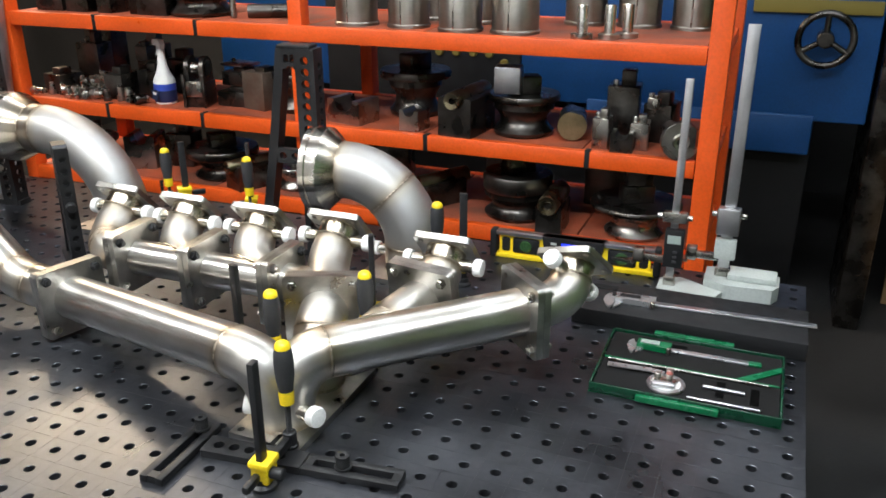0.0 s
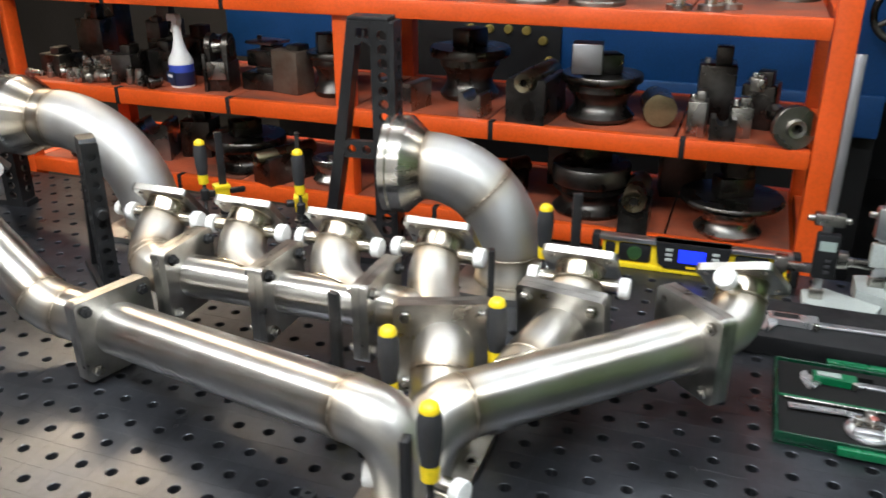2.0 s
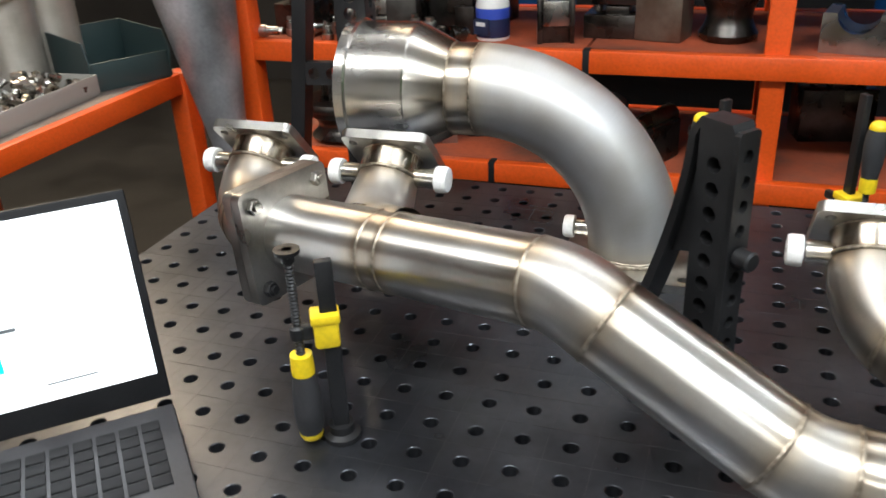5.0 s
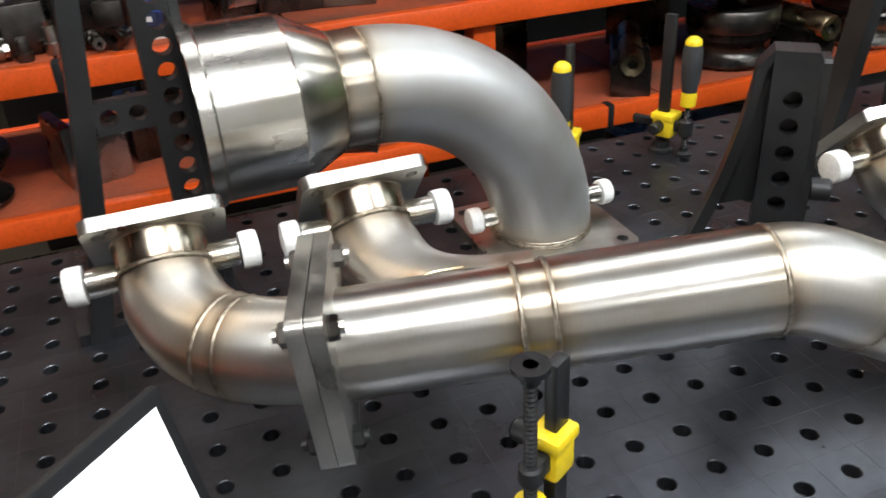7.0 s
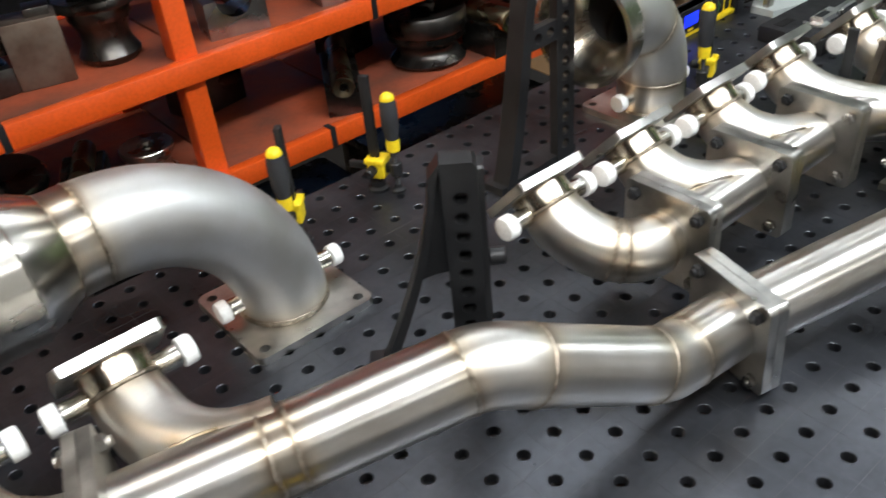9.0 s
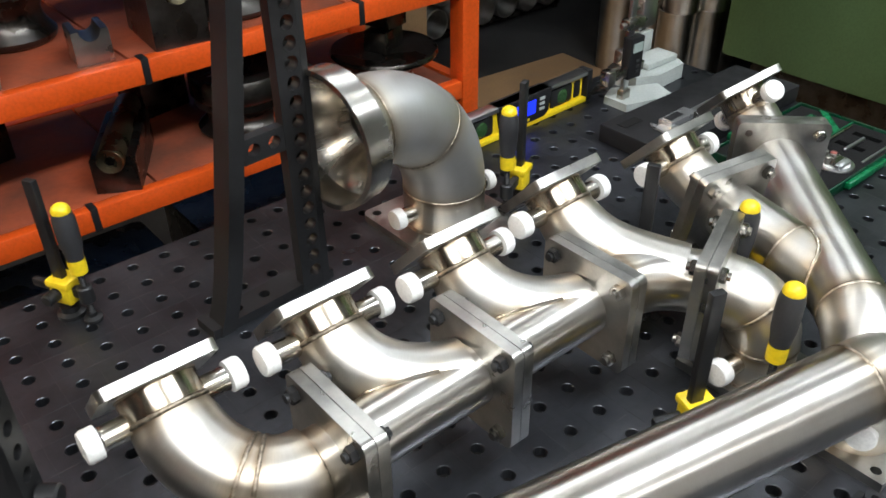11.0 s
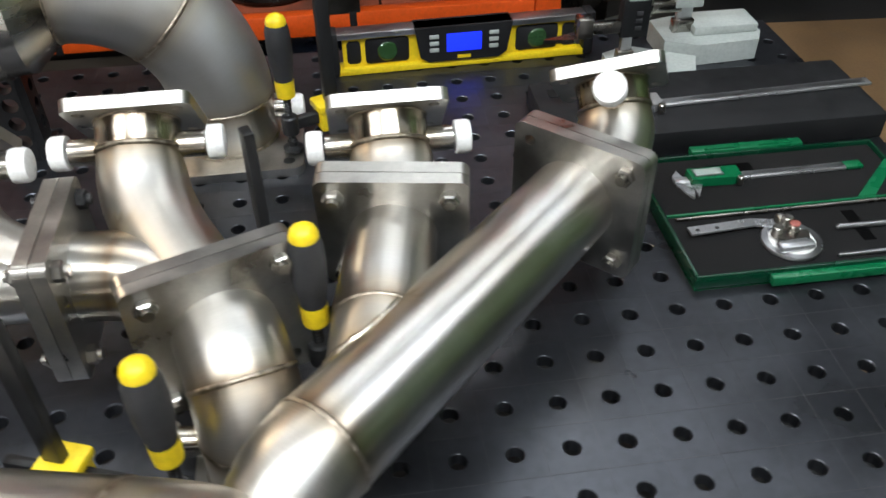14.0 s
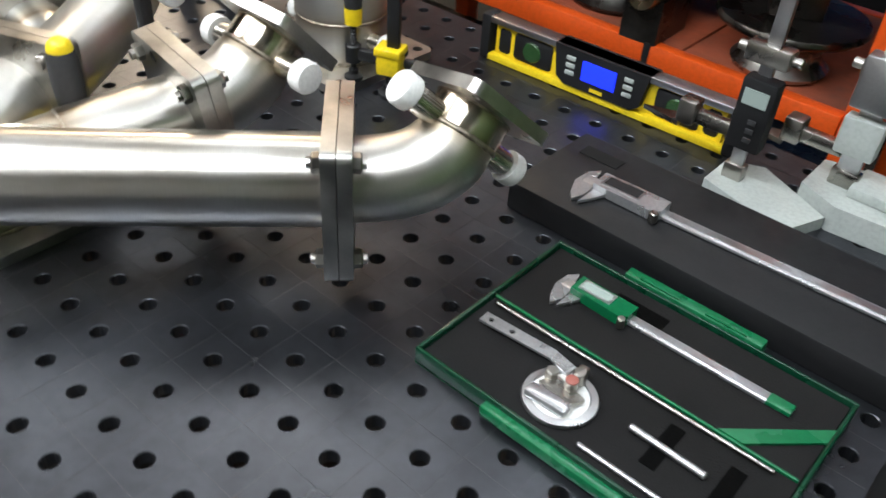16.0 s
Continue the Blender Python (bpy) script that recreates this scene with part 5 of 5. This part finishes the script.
def spray_bottle(x, y, z):
    t = thing("spray_bottle", "white spray bottle with a blue label on the rack", "bottle", (x, y, z + 0.0005), turn=-25)
    part("body", lathe([(0, 0), (0.040, 0), (0.043, 0.006), (0.043, 0.085), (0.040, 0.098), (0.026, 0.125), (0.018, 0.155), (0.015, 0.185), (0.0135, 0.20), (0, 0.20)], n=32), WHITE, t, "white plastic body")
    part("label_band", lathe([(0.0433, 0.052), (0.0436, 0.054), (0.0436, 0.078), (0.0433, 0.08)], n=32), plain("blue_label", (0.035, 0.075, 0.42), 0.35), t, "blue label band")
    part("label_foot", lathe([(0.0433, 0.008), (0.0437, 0.010), (0.0437, 0.053), (0.0433, 0.055)], n=32), plain("navy_label", (0.012, 0.018, 0.06), 0.4), t, "dark navy label foot")
    part("label_patch", box(0.05, 0.002, 0.04, (0, -0.0435, 0.036), 0.004), plain("dark_label", (0.02, 0.03, 0.07), 0.4), t, "dark label patch")
    part("label_bar", box(0.03, 0.001, 0.010, (-0.003, -0.0448, 0.042)), WHITE, t)
    part("collar", lathe([(0.0155, 0.195), (0.0155, 0.215), (0.012, 0.218), (0, 0.218)], n=20), WHITE, t)
    head = part("head", outline_plate([(-0.045, 0.222), (-0.05, 0.236), (-0.042, 0.247), (0.012, 0.249), (0.022, 0.232), (0.014, 0.212), (-0.010, 0.212), (-0.016, 0.226)], 0.02, pose(0, 0.01, 0, 90)), WHITE, t, "white trigger head", angle=30)
    part("trigger", outline_plate([(-0.020, 0.224), (-0.012, 0.222), (-0.020, 0.200), (-0.034, 0.184), (-0.038, 0.188), (-0.027, 0.205)], 0.012, pose(0, 0.006, 0, 90)), WHITE, head)
    t.scale = (0.86, 0.86, 0.86)
    return t


spray_bottle(-2.05, 1.075, z2)


def arch_die(x, y, z, turn, label):
    """A clamp die: two round-topped cheeks with a worn saddle between them on a stepped block."""
    t = thing("clamp_die", label, "die", (x, y, z + 0.0005), "clamp dies", turn=turn)
    pts = [(-0.04, 0.075), (0.04, 0.075), (0.04, 0.125)] + [(0.04 * math.cos(a), 0.125 + 0.04 * math.sin(a)) for a in [math.pi * k / 12 for k in range(1, 13)]]
    for sx in (-0.034, 0.018):
        part("cheek", outline_plate(pts, 0.016, pose(sx, 0, 0, 90, 0, 90)), IRON, t, "dark arched cheek", angle=30)
    saddle = [(0.030 - 0.010 * math.sin(math.pi * k / 8), 0.036 * (k / 4 - 1)) for k in range(9)]
    part("saddle", lathe([(0, -0.036)] + saddle + [(0, 0.036)], pose(0, 0, 0.125, 0, 90, 0), 28), STEEL, t, "worn bright saddle", angle=40)
    part("core", box(0.078, 0.09, 0.082, (0, 0, 0.041), 0.003), IRON, t)
    for sx in (-0.034, 0.034):
        part("jaw", box(0.010, 0.012, 0.11, (sx, -0.050, 0.055), 0.002), IRON, t)
    part("worn_face", box(0.056, 0.010, 0.052, (0, -0.0485, 0.062), 0.003), STEEL, t, "scratched bright face")
    return t


arch_die(-1.915, 1.09, z2, 14, "dark twin-arched clamp die on the rack's middle shelf")
block_pile(-1.80, 1.16, z2, "dark plate stacked on the rack's middle shelf", ((0, 0, 0.11, 0.12, 0.05, 0, IRON), (0.01, 0.01, 0.10, 0.11, 0.045, 0.068, IRON), (0, 0.01, 0.10, 0.09, 0.008, 0.13, ALU)), 9)
t = thing("steel_slab", "thick rusty steel slab standing on the rack's middle shelf", "slab", (-1.69, 1.12, z2 + 0.0005), turn=-14)
part("body", box(0.10, 0.075, 0.125, (0, 0, 0.0625), 0.003), surface("rusty_steel", (0.20, 0.165, 0.13), 0.5, 0.7, 0.4, 18, 0.15, 100, dirt=(0.12, 0.05, 0.025)), t)
part("shoulder", box(0.045, 0.05, 0.016, (0.02, 0.005, 0.1325), 0.002), IRON, t)
pulley(-1.56, 1.13, z2, 0.06, 0.11, "spool-shaped bending die on the rack's middle shelf", 0.018, 0.078)
vee_block(-1.32, 1.07, z2, 0.125, 0.10, 0.075, -12, "grey vee block with a round groove on the rack", STEEL)
pulley(-1.18, 1.24, z2, 0.085, 0.12, "dark bending die under a flat disc on the rack", 0.025, 0.115)
vee_block(-1.10, 1.045, z2, 0.065, 0.07, 0.062, -8, "small grey vee block on the rack", STEEL)
vee_block(-0.94, 1.07, z2, 0.105, 0.17, 0.115, -6, "dark die block holding a turned mandrel", None, 0.026)
pulley(-0.78, 1.12, z2, 0.09, 0.10, "polished dark bending die on the rack's middle shelf", 0.02, 0.105)
t = thing("machined_block", "bright machined aluminium block tilted on a bending die", "block", (-0.81, 1.06, z2 + 0.125), turn=8)
part("body", box(0.075, 0.06, 0.075, (0, 0, 0.042), 0.003), ALU, t)
part("step", box(0.077, 0.05, 0.012, (0, 0, 0.066), 0.001), ALU, t)
t = thing("half_disc", "cut steel half disc standing on the rack", "disc", (-0.63, 1.11, z2 + 0.045), turn=12)
part("plate", outline_plate([(0.042 * math.cos(a), 0.042 * math.sin(a)) for a in [radians(100 + 310 * k / 24) for k in range(25)]], 0.10, pose(0, 0.06, 0, 90)), IRON, t, angle=30)
part("face", outline_plate([(0.041 * math.cos(a), 0.041 * math.sin(a)) for a in [radians(100 + 310 * k / 24) for k in range(25)]], 0.004, pose(0, -0.0405, 0, 90)), surface("brass_cut_face", (0.36, 0.29, 0.16), 0.4, 0.9, 0.2, 20, 0.1), t, "bare cut face", angle=30)
block_pile(-0.53, 1.05, z2, "grey machined tool block on the rack's middle shelf", ((0, 0, 0.045, 0.07, 0.085, 0, STEEL), (0.10, 0.02, 0.05, 0.07, 0.075, 0, STEEL), (0.03, 0.14, 0.09, 0.09, 0.15, 0, IRON), (0.14, 0.13, 0.08, 0.09, 0.11, 0, IRON), (0.13, 0.03, 0.03, 0.03, 0.03, 0.11, STEEL)), 12)
vee_block(-0.468, 1.02, z2, 0.06, 0.06, 0.055, 4, "small dark vee block on the rack's front edge")
t = thing("hub_flange", "steel hub with a notched round flange overhanging the shelf", "hub", (-0.318, 1.0, z2 + 0.0525), turn=18)
m = pose(0, -0.03, 0, -90)
part("flange", lathe([(0.012, 0), (0.05, 0), (0.052, 0.003), (0.052, 0.013), (0.05, 0.016), (0.02, 0.016), (0.012, 0.016)], m, 36), STEEL, t)
part("sleeve", lathe([(0.012, -0.01), (0.02, -0.012), (0.022, -0.008), (0.022, 0.15), (0.012, 0.15)], m, 28), STEEL, t)

# lower shelf
pulley(-2.44, 1.09, z3, 0.085, 0.08, "shiny dark bending die on the rack's lower shelf", 0.02, 0.10)
vee_block(-2.22, 1.13, z3, 0.11, 0.12, 0.12, 20, "grey grooved block on the rack's lower shelf", STEEL)
block_pile(-2.10, 1.20, z3, "dark tool block on the rack's lower shelf", ((0, 0, 0.10, 0.10, 0.12, 0, IRON), (0.13, 0.06, 0.12, 0.10, 0.09, 0, IRON)), 15)
pulley(-1.88, 1.13, z3, 0.10, 0.075, "broad dark bending die on the rack's lower shelf", 0.03, 0.125)
vee_block(-1.71, 1.06, z3, 0.085, 0.16, 0.085, -24, "dark die block holding a turned mandrel", None, 0.022)
pulley(-1.565, 1.09, z3, 0.055, 0.075, "small shiny bending die on the rack's lower shelf", 0, 0, STEEL)
vee_block(-1.07, 1.10, z3, 0.085, 0.22, 0.075, -30, "dark die block holding a turned mandrel", None, 0.026)
pulley(-0.79, 1.115, z3, 0.10, 0.085, "broad polished bending die on the rack's lower shelf", 0.05, 0.105)
vee_block(-0.655, 1.03, z3, 0.075, 0.12, 0.085, 2, "dark die block holding a turned mandrel", None, 0.03)
pulley(-0.425, 1.075, z3, 0.085, 0.085, "polished bending die with a wide steel disc", 0.014, 0.13, STEEL)
block_pile(-0.42, 1.07, z3, "square dark tool head standing on a bending die", ((0, 0, 0.07, 0.07, 0.06, 0.155, IRON),), 22)
block_pile(-1.32, 1.32, z3, "dark tool block at the back of the lower shelf", ((0, 0, 0.16, 0.10, 0.12, 0, IRON), (0.42, 0.02, 0.12, 0.1, 0.16, 0, IRON), (0.75, 0.02, 0.12, 0.1, 0.18, 0, IRON)), 23)

# crates under the rack
for cx, w, hh in ((-2.2, 0.7, 0.42), (-1.35, 0.75, 0.38), (-0.6, 0.6, 0.45)):
    t = thing("tool_crate", "dark steel crate standing under the rack", "crate", (cx, 1.25, -0.849), "tool crates")
    part("body", box(w, 0.4, hh, (0, 0, hh / 2), 0.006), IRON, t)
    part("lid", box(w + 0.02, 0.42, 0.03, (0, 0, hh + 0.0145), 0.004), IRON, t)

# ---- blue machine beyond the rack ----
DULLYELLOW = plain("dusty_yellow_plastic", (0.17, 0.13, 0.02), 0.7)
bl = thing("blue_machine", "large blue painted machine tool with a dark handwheel", "machine", (-1.2, 2.75, -0.85))
BO = V(1.2, -2.75, 0.85)
part("body", box(2.95, 0.9, 0.95, V(-1.24, 2.75, 0.475) + BO, 0.012), BLUE, bl, "blue painted body")
part("apron", box(0.9, 0.86, 0.16, V(-0.40, 2.72, -0.055) + BO, 0.01), BLUE, bl, "blue lower apron")
part("plinth", box(2.6, 0.8, 0.72, V(-1.24, 2.80, -0.49) + BO, 0.01), BLACK, bl, "dark plinth")
part("stripe", box(0.45, 0.02, 0.05, V(0.0, 2.29, 0.435) + BO, 0.004), DULLYELLOW, bl, "yellow guard strip")
wh = part("handwheel", sweep([V(0.043, 2.22, 0.325) + BO + V(0.095 * math.cos(a), 0, 0.095 * math.sin(a)) for a in [2 * math.pi * k / 40 for k in range(41)]], 0.013, 14), IRON, bl, "dark steel handwheel")
for a in (90, 210, 330):
    part("spoke", rod(V(0.043, 2.22, 0.325) + BO, V(0.043 + 0.09 * math.cos(radians(a)), 2.22, 0.325 + 0.09 * math.sin(radians(a))) + BO, 0.011, 10), IRON, wh)
part("hub", rod(V(0.043, 2.20, 0.325) + BO, V(0.043, 2.31, 0.325) + BO, 0.03, 20, 0.004), IRON, wh)
part("dark_panel", box(0.95, 0.02, 0.62, V(-1.62, 2.292, 0.17) + BO, 0.004), BLACK, bl, "black control panel")
for xx, zz in ((-1.52, 0.19), (-1.44, 0.192), (-1.36, 0.194), (-1.285, 0.192), (-1.215, 0.155), (-1.187, 0.078), (-1.212, 0.0)):
    part("yellow_knob", rod(V(xx, 2.262, zz) + BO, V(xx, 2.29, zz) + BO, 0.018, 16, 0.004), DULLYELLOW, bl, "round yellow knob")
part("head", box(0.5, 0.5, 0.5, V(0.0, 2.6, 1.2) + BO, 0.02), IRON, bl)
part("end_column", box(0.10, 0.5, 1.7, V(0.30, 2.52, 0.0) + BO, 0.01), IRON, bl, "dark end column")

# ---- boxes and cardboard right of the table ----
t = thing("cardboard_sheet", "flat brown cardboard sheet lying on the workshop floor", "cardboard", (0.96, 1.05, -0.8495), turn=-4)
part("sheet", box(0.98, 2.46, 0.006, (0, 0, 0.003), 0.001), CARD, t)
t = thing("cardboard_box", "closed brown cardboard box standing on the workshop floor", "box", (0.70, 2.79, -0.849), "cardboard boxes", turn=-7)
part("carton", box(0.44, 0.46, 0.62, (0, 0, 0.311), 0.006), CARD, t)
part("flap", box(0.44, 0.225, 0.004, (0, -0.115, 0.6235), 0.001), CARD, t)
part("flap", box(0.44, 0.225, 0.004, (0, 0.115, 0.6235), 0.001), CARD, t)
part("tape", box(0.05, 0.462, 0.0012, (0, 0, 0.6262)), plain("brown_tape", (0.30, 0.19, 0.09), 0.3), t, "strip of brown tape")
stub = thing("pipe_flange", "short steel elbow with a drilled square flange lying on cardboard", "pipe flange", (1.36, 1.43, -0.843))
part("stub", sweep(arc((-0.13, -0.02, 0.056), (0.9, 0.3, 0), (0.07, 0.01, 0.066), (0.97, -0.1, 0), 12), 0.050, 36), SATIN, stub, "brushed stainless elbow")
part("flange", rounded_plate(0.125, 0.125, 0.013, 0.012, [(0.046, 0.046), (-0.046, 0.046), (-0.046, -0.046), (0.046, -0.046)], 0.04, pose(0.078, 0.01, 0.0645, 0, 90, -8)), PLATE, stub, "drilled square flange", angle=30)

# ---- stack of stainless tubes and the green machine ----
for lv in range(3):
    for k, (tx, ty) in enumerate(((1.600, 1.975), (1.593, 1.802), (1.580, 1.630), (1.712, 1.560), (1.765, 1.725), (1.860, 1.580), (1.770, 1.900), (1.930, 1.750))):
        t = thing("tube_offcut", "short stainless tube offcut standing in a stack", "tube", (tx + 0.008 * lv, ty - 0.012 * lv, -0.849 + 0.372 * lv), "tube offcuts")
        part("shell", lathe([(0.078, 0), (0.082, 0), (0.082, 0.36), (0.0835, 0.363), (0.0835, 0.3715), (0.078, 0.3715), (0.078, 0)], n=36), TUBE, t, angle=30)
rackb = thing("tube_rack", "low dark rack of lying steel tubes", "rack", (1.52, 3.02, -0.849))
part("shelf_board", box(1.1, 0.5, 0.03, (0, 0, 0.035), 0.003), IRON, rackb)
for sx in (-0.52, 0.52):
    part("side", box(0.03, 0.5, 0.75, (sx, 0, 0.376), 0.003), IRON, rackb)
for lv in range(2):
    for k in range(6):
        t = thing("steel_tube", "short steel tube lying on the low rack", "tube", (1.10 + 0.165 * k + 0.05 * lv, 2.72, -0.797 + 0.0775 + 0.156 * lv), "lying tubes")
        part("shell", lathe([(0.070, 0), (0.0765, 0), (0.0765, 0.45), (0.070, 0.45), (0.070, 0)], pose(0, 0, 0, -90), 32), TUBE, t, angle=30)
gm_ = thing("green_machine", "large green painted machine cabinet", "machine", (2.1, 0.1, -0.85))
part("cabinet", box(1.16, 2.5, 1.9, (0, 0, 1.21), 0.015), GREEN_M, gm_, "green painted cabinet")
part("plinth", box(1.0, 2.3, 0.26, (0, 0, 0.13), 0.01), IRON, gm_, "dark plinth")
part("grip", box(0.012, 0.10, 0.10, (-0.583, 0.72, 1.0), 0.003), IRON, gm_, "black recessed grip")
part("door_line", box(0.004, 0.006, 1.5, (-0.5805, -0.1, 1.2)), IRON, gm_)

# ---- rack at the left end ----
lr = thing("parts_rack", "orange steel parts rack with a worn steel deck", "rack", (-3.2, 0.2, -0.85))
LO = V(3.2, -0.2, 0.85)
part("front_beam", box(0.035, 1.75, 0.05, V(-2.82, 0.13, 0.053) + LO, 0.003), ORANGE, lr, "orange front beam")
part("deck", box(0.75, 1.75, 0.012, V(-3.2, 0.13, 0.072) + LO, 0.002), surface("worn_deck", (0.22, 0.19, 0.17), 0.55, 0.4, 0.4, 14, 0.2, 80, dirt=(0.12, 0.05, 0.03)), lr, "worn steel deck")
for py in (-0.7, 0.98):
    for px in (-2.82, -3.58):
        part("post", box(0.05, 0.05, 0.93 if px > -3 else 1.8, V(px, py, -0.385 if px > -3 else 0.05) + LO, 0.003), ORANGE, lr, "orange post")
part("lower_deck", box(0.75, 1.7, 0.012, V(-3.2, 0.13, -0.45) + LO, 0.002), IRON, lr)
rng = random.Random(4)
spots = [(-3.13 - 0.148 * (k % 3), 0.92 - 0.148 * (k // 3) + 0.02 * (k % 2), 0.0785, 0.24 + 0.02 * (k % 2)) for k in range(21)]
spots += [(-3.14 - 0.15 * (k % 3) + 0.01 * (k % 2), 0.90 - 0.15 * (k // 3), 0.2805, rng.uniform(0.10, 0.17)) for k in range(18)]
for k, (tx, ty, tz, h) in enumerate(spots):
    if k < 21:
        h = 0.20
    r = 0.069
    t = thing("steel_sleeve", "mitred stainless tube offcut stacked on the parts rack" if k >= 21 else "stainless tube offcut standing on the parts rack", "sleeve", (tx, ty, tz), "steel sleeves", turn=rng.uniform(0, 360))
    bm = lathe([(r - 0.004, 0), (r, 0), (r, h), (r - 0.004, h), (r - 0.004, 0)], n=32)
    cut = rng.uniform(0.4, 1.0) if k >= 21 else 0.0
    for v in bm.verts:
        if v.co.z > h * 0.9:
            v.co.z += cut * v.co.x
    if k >= 21:
        bmesh.ops.rotate(bm, verts=bm.verts, cent=(r, 0, 0), matrix=Matrix.Rotation(radians(rng.uniform(-4, 24)), 3, "Y"))
    part("shell", bm, CUTOFF, t, angle=30)


def parts_bin(x, y, turn, label):
    t = thing("parts_bin", label, "bin", (x, y, 0.0785), "parts bins", turn=turn)
    m = plain("dark_teal_plastic", (0.025, 0.045, 0.046), 0.4)
    w, d, h = 0.19, 0.25, 0.11
    part("floor_panel", box(w, d, 0.004, (0, 0, 0.002), 0.001), m, t)
    for sx in (-1, 1):
        part("side_panel", outline_plate([(-d / 2, 0.004), (d / 2, 0.004), (d / 2 + 0.008, h), (-d / 2 + 0.01, h), (-d / 2 - 0.012, h * 0.6)], 0.004, pose(sx * w / 2, 0, 0, 90, 0, 90)), m, t)
    part("back_panel", box(w, 0.004, h - 0.004, (0, d / 2, h / 2 + 0.002), 0.001), m, t)
    part("front_panel", box(w, 0.004, h * 0.55, (0, -d / 2, h * 0.275 + 0.004), 0.001), m, t)
    return t


parts_bin(-2.96, 0.90, 62, "dark plastic parts bin on the parts rack")
tray = thing("parts_tray", "clear plastic tray heaped with small steel fittings", "tray", (-2.945, 0.52, 0.0785), turn=3)
CLEAR = plain("cloudy_plastic", (0.30, 0.29, 0.26), 0.35)
part("floor_panel", box(0.17, 0.46, 0.004, (0, 0, 0.0022), 0.001), CLEAR, tray)
for sx in (-0.085, 0.085):
    part("side_panel", box(0.004, 0.46, 0.042, (sx, 0, 0.025), 0.0015), CLEAR, tray)
for sy in (-0.23, 0.23):
    part("end_panel", box(0.174, 0.004, 0.042, (0, sy, 0.025), 0.0015), CLEAR, tray)
part("tag", box(0.002, 0.07, 0.034, (0.0885, -0.13, 0.022), 0.0005), CARD, tray, "paper tag")
for k in range(110):
    fx, fy = rng.uniform(-0.072, 0.072), rng.uniform(-0.21, 0.21)
    s = rng.uniform(0.008, 0.014)
    lift = 0.0265 * (k % 2) + 0.018 * (k % 5 == 0)
    t = thing("pipe_fitting", "small loose steel fitting heaped in the tray", "fitting", V(-2.945 + fx, 0.52 + fy, 0.0835 + s + lift), "loose fittings")
    part("body", lathe([(s * 0.5, -s * 1.2), (s, -s * 1.2), (s, -s * 0.2), (s * 0.7, 0), (s * 0.7, s * 1.2), (s * 0.4, s * 1.2), (s * 0.4, -s)], pose(0, 0, 0, rng.uniform(0, 180), rng.uniform(0, 180)), 8), STEEL if k % 4 else IRON, t, smooth=False)
t = thing("rolled_sheet", "rolled grey steel sheet leaning between the racks", "steel sheet", (-2.64, 0.90, -0.849))
bm = bmesh.new()
rows_ = []
for k in range(25):
    z = 0.001 + 1.80 * k / 24
    top = max(0.0, (z - 0.70) / 1.1)
    r = 0.030 + 0.155 * top
    cx = -0.005 - 0.105 * top
    arcs = [radians(a) for a in range(-170, 91, 10)]
    loop = [(cx + r * math.cos(a), r * math.sin(a)) for a in arcs] + [(cx + (r - 0.003) * math.cos(a), (r - 0.003) * math.sin(a)) for a in reversed(arcs)]
    rows_.append([bm.verts.new((x, y, z)) for x, y in loop])
for a, b in zip(rows_, rows_[1:]):
    for q in range(len(a)):
        bm.faces.new((a[q], a[(q + 1) % len(a)], b[(q + 1) % len(b)], b[q]))
part("sheet", bm, surface("galvanised_sheet", (0.47, 0.475, 0.49), 0.45, 0.7, 0.5, 6, 0.08, 120), t, angle=30)
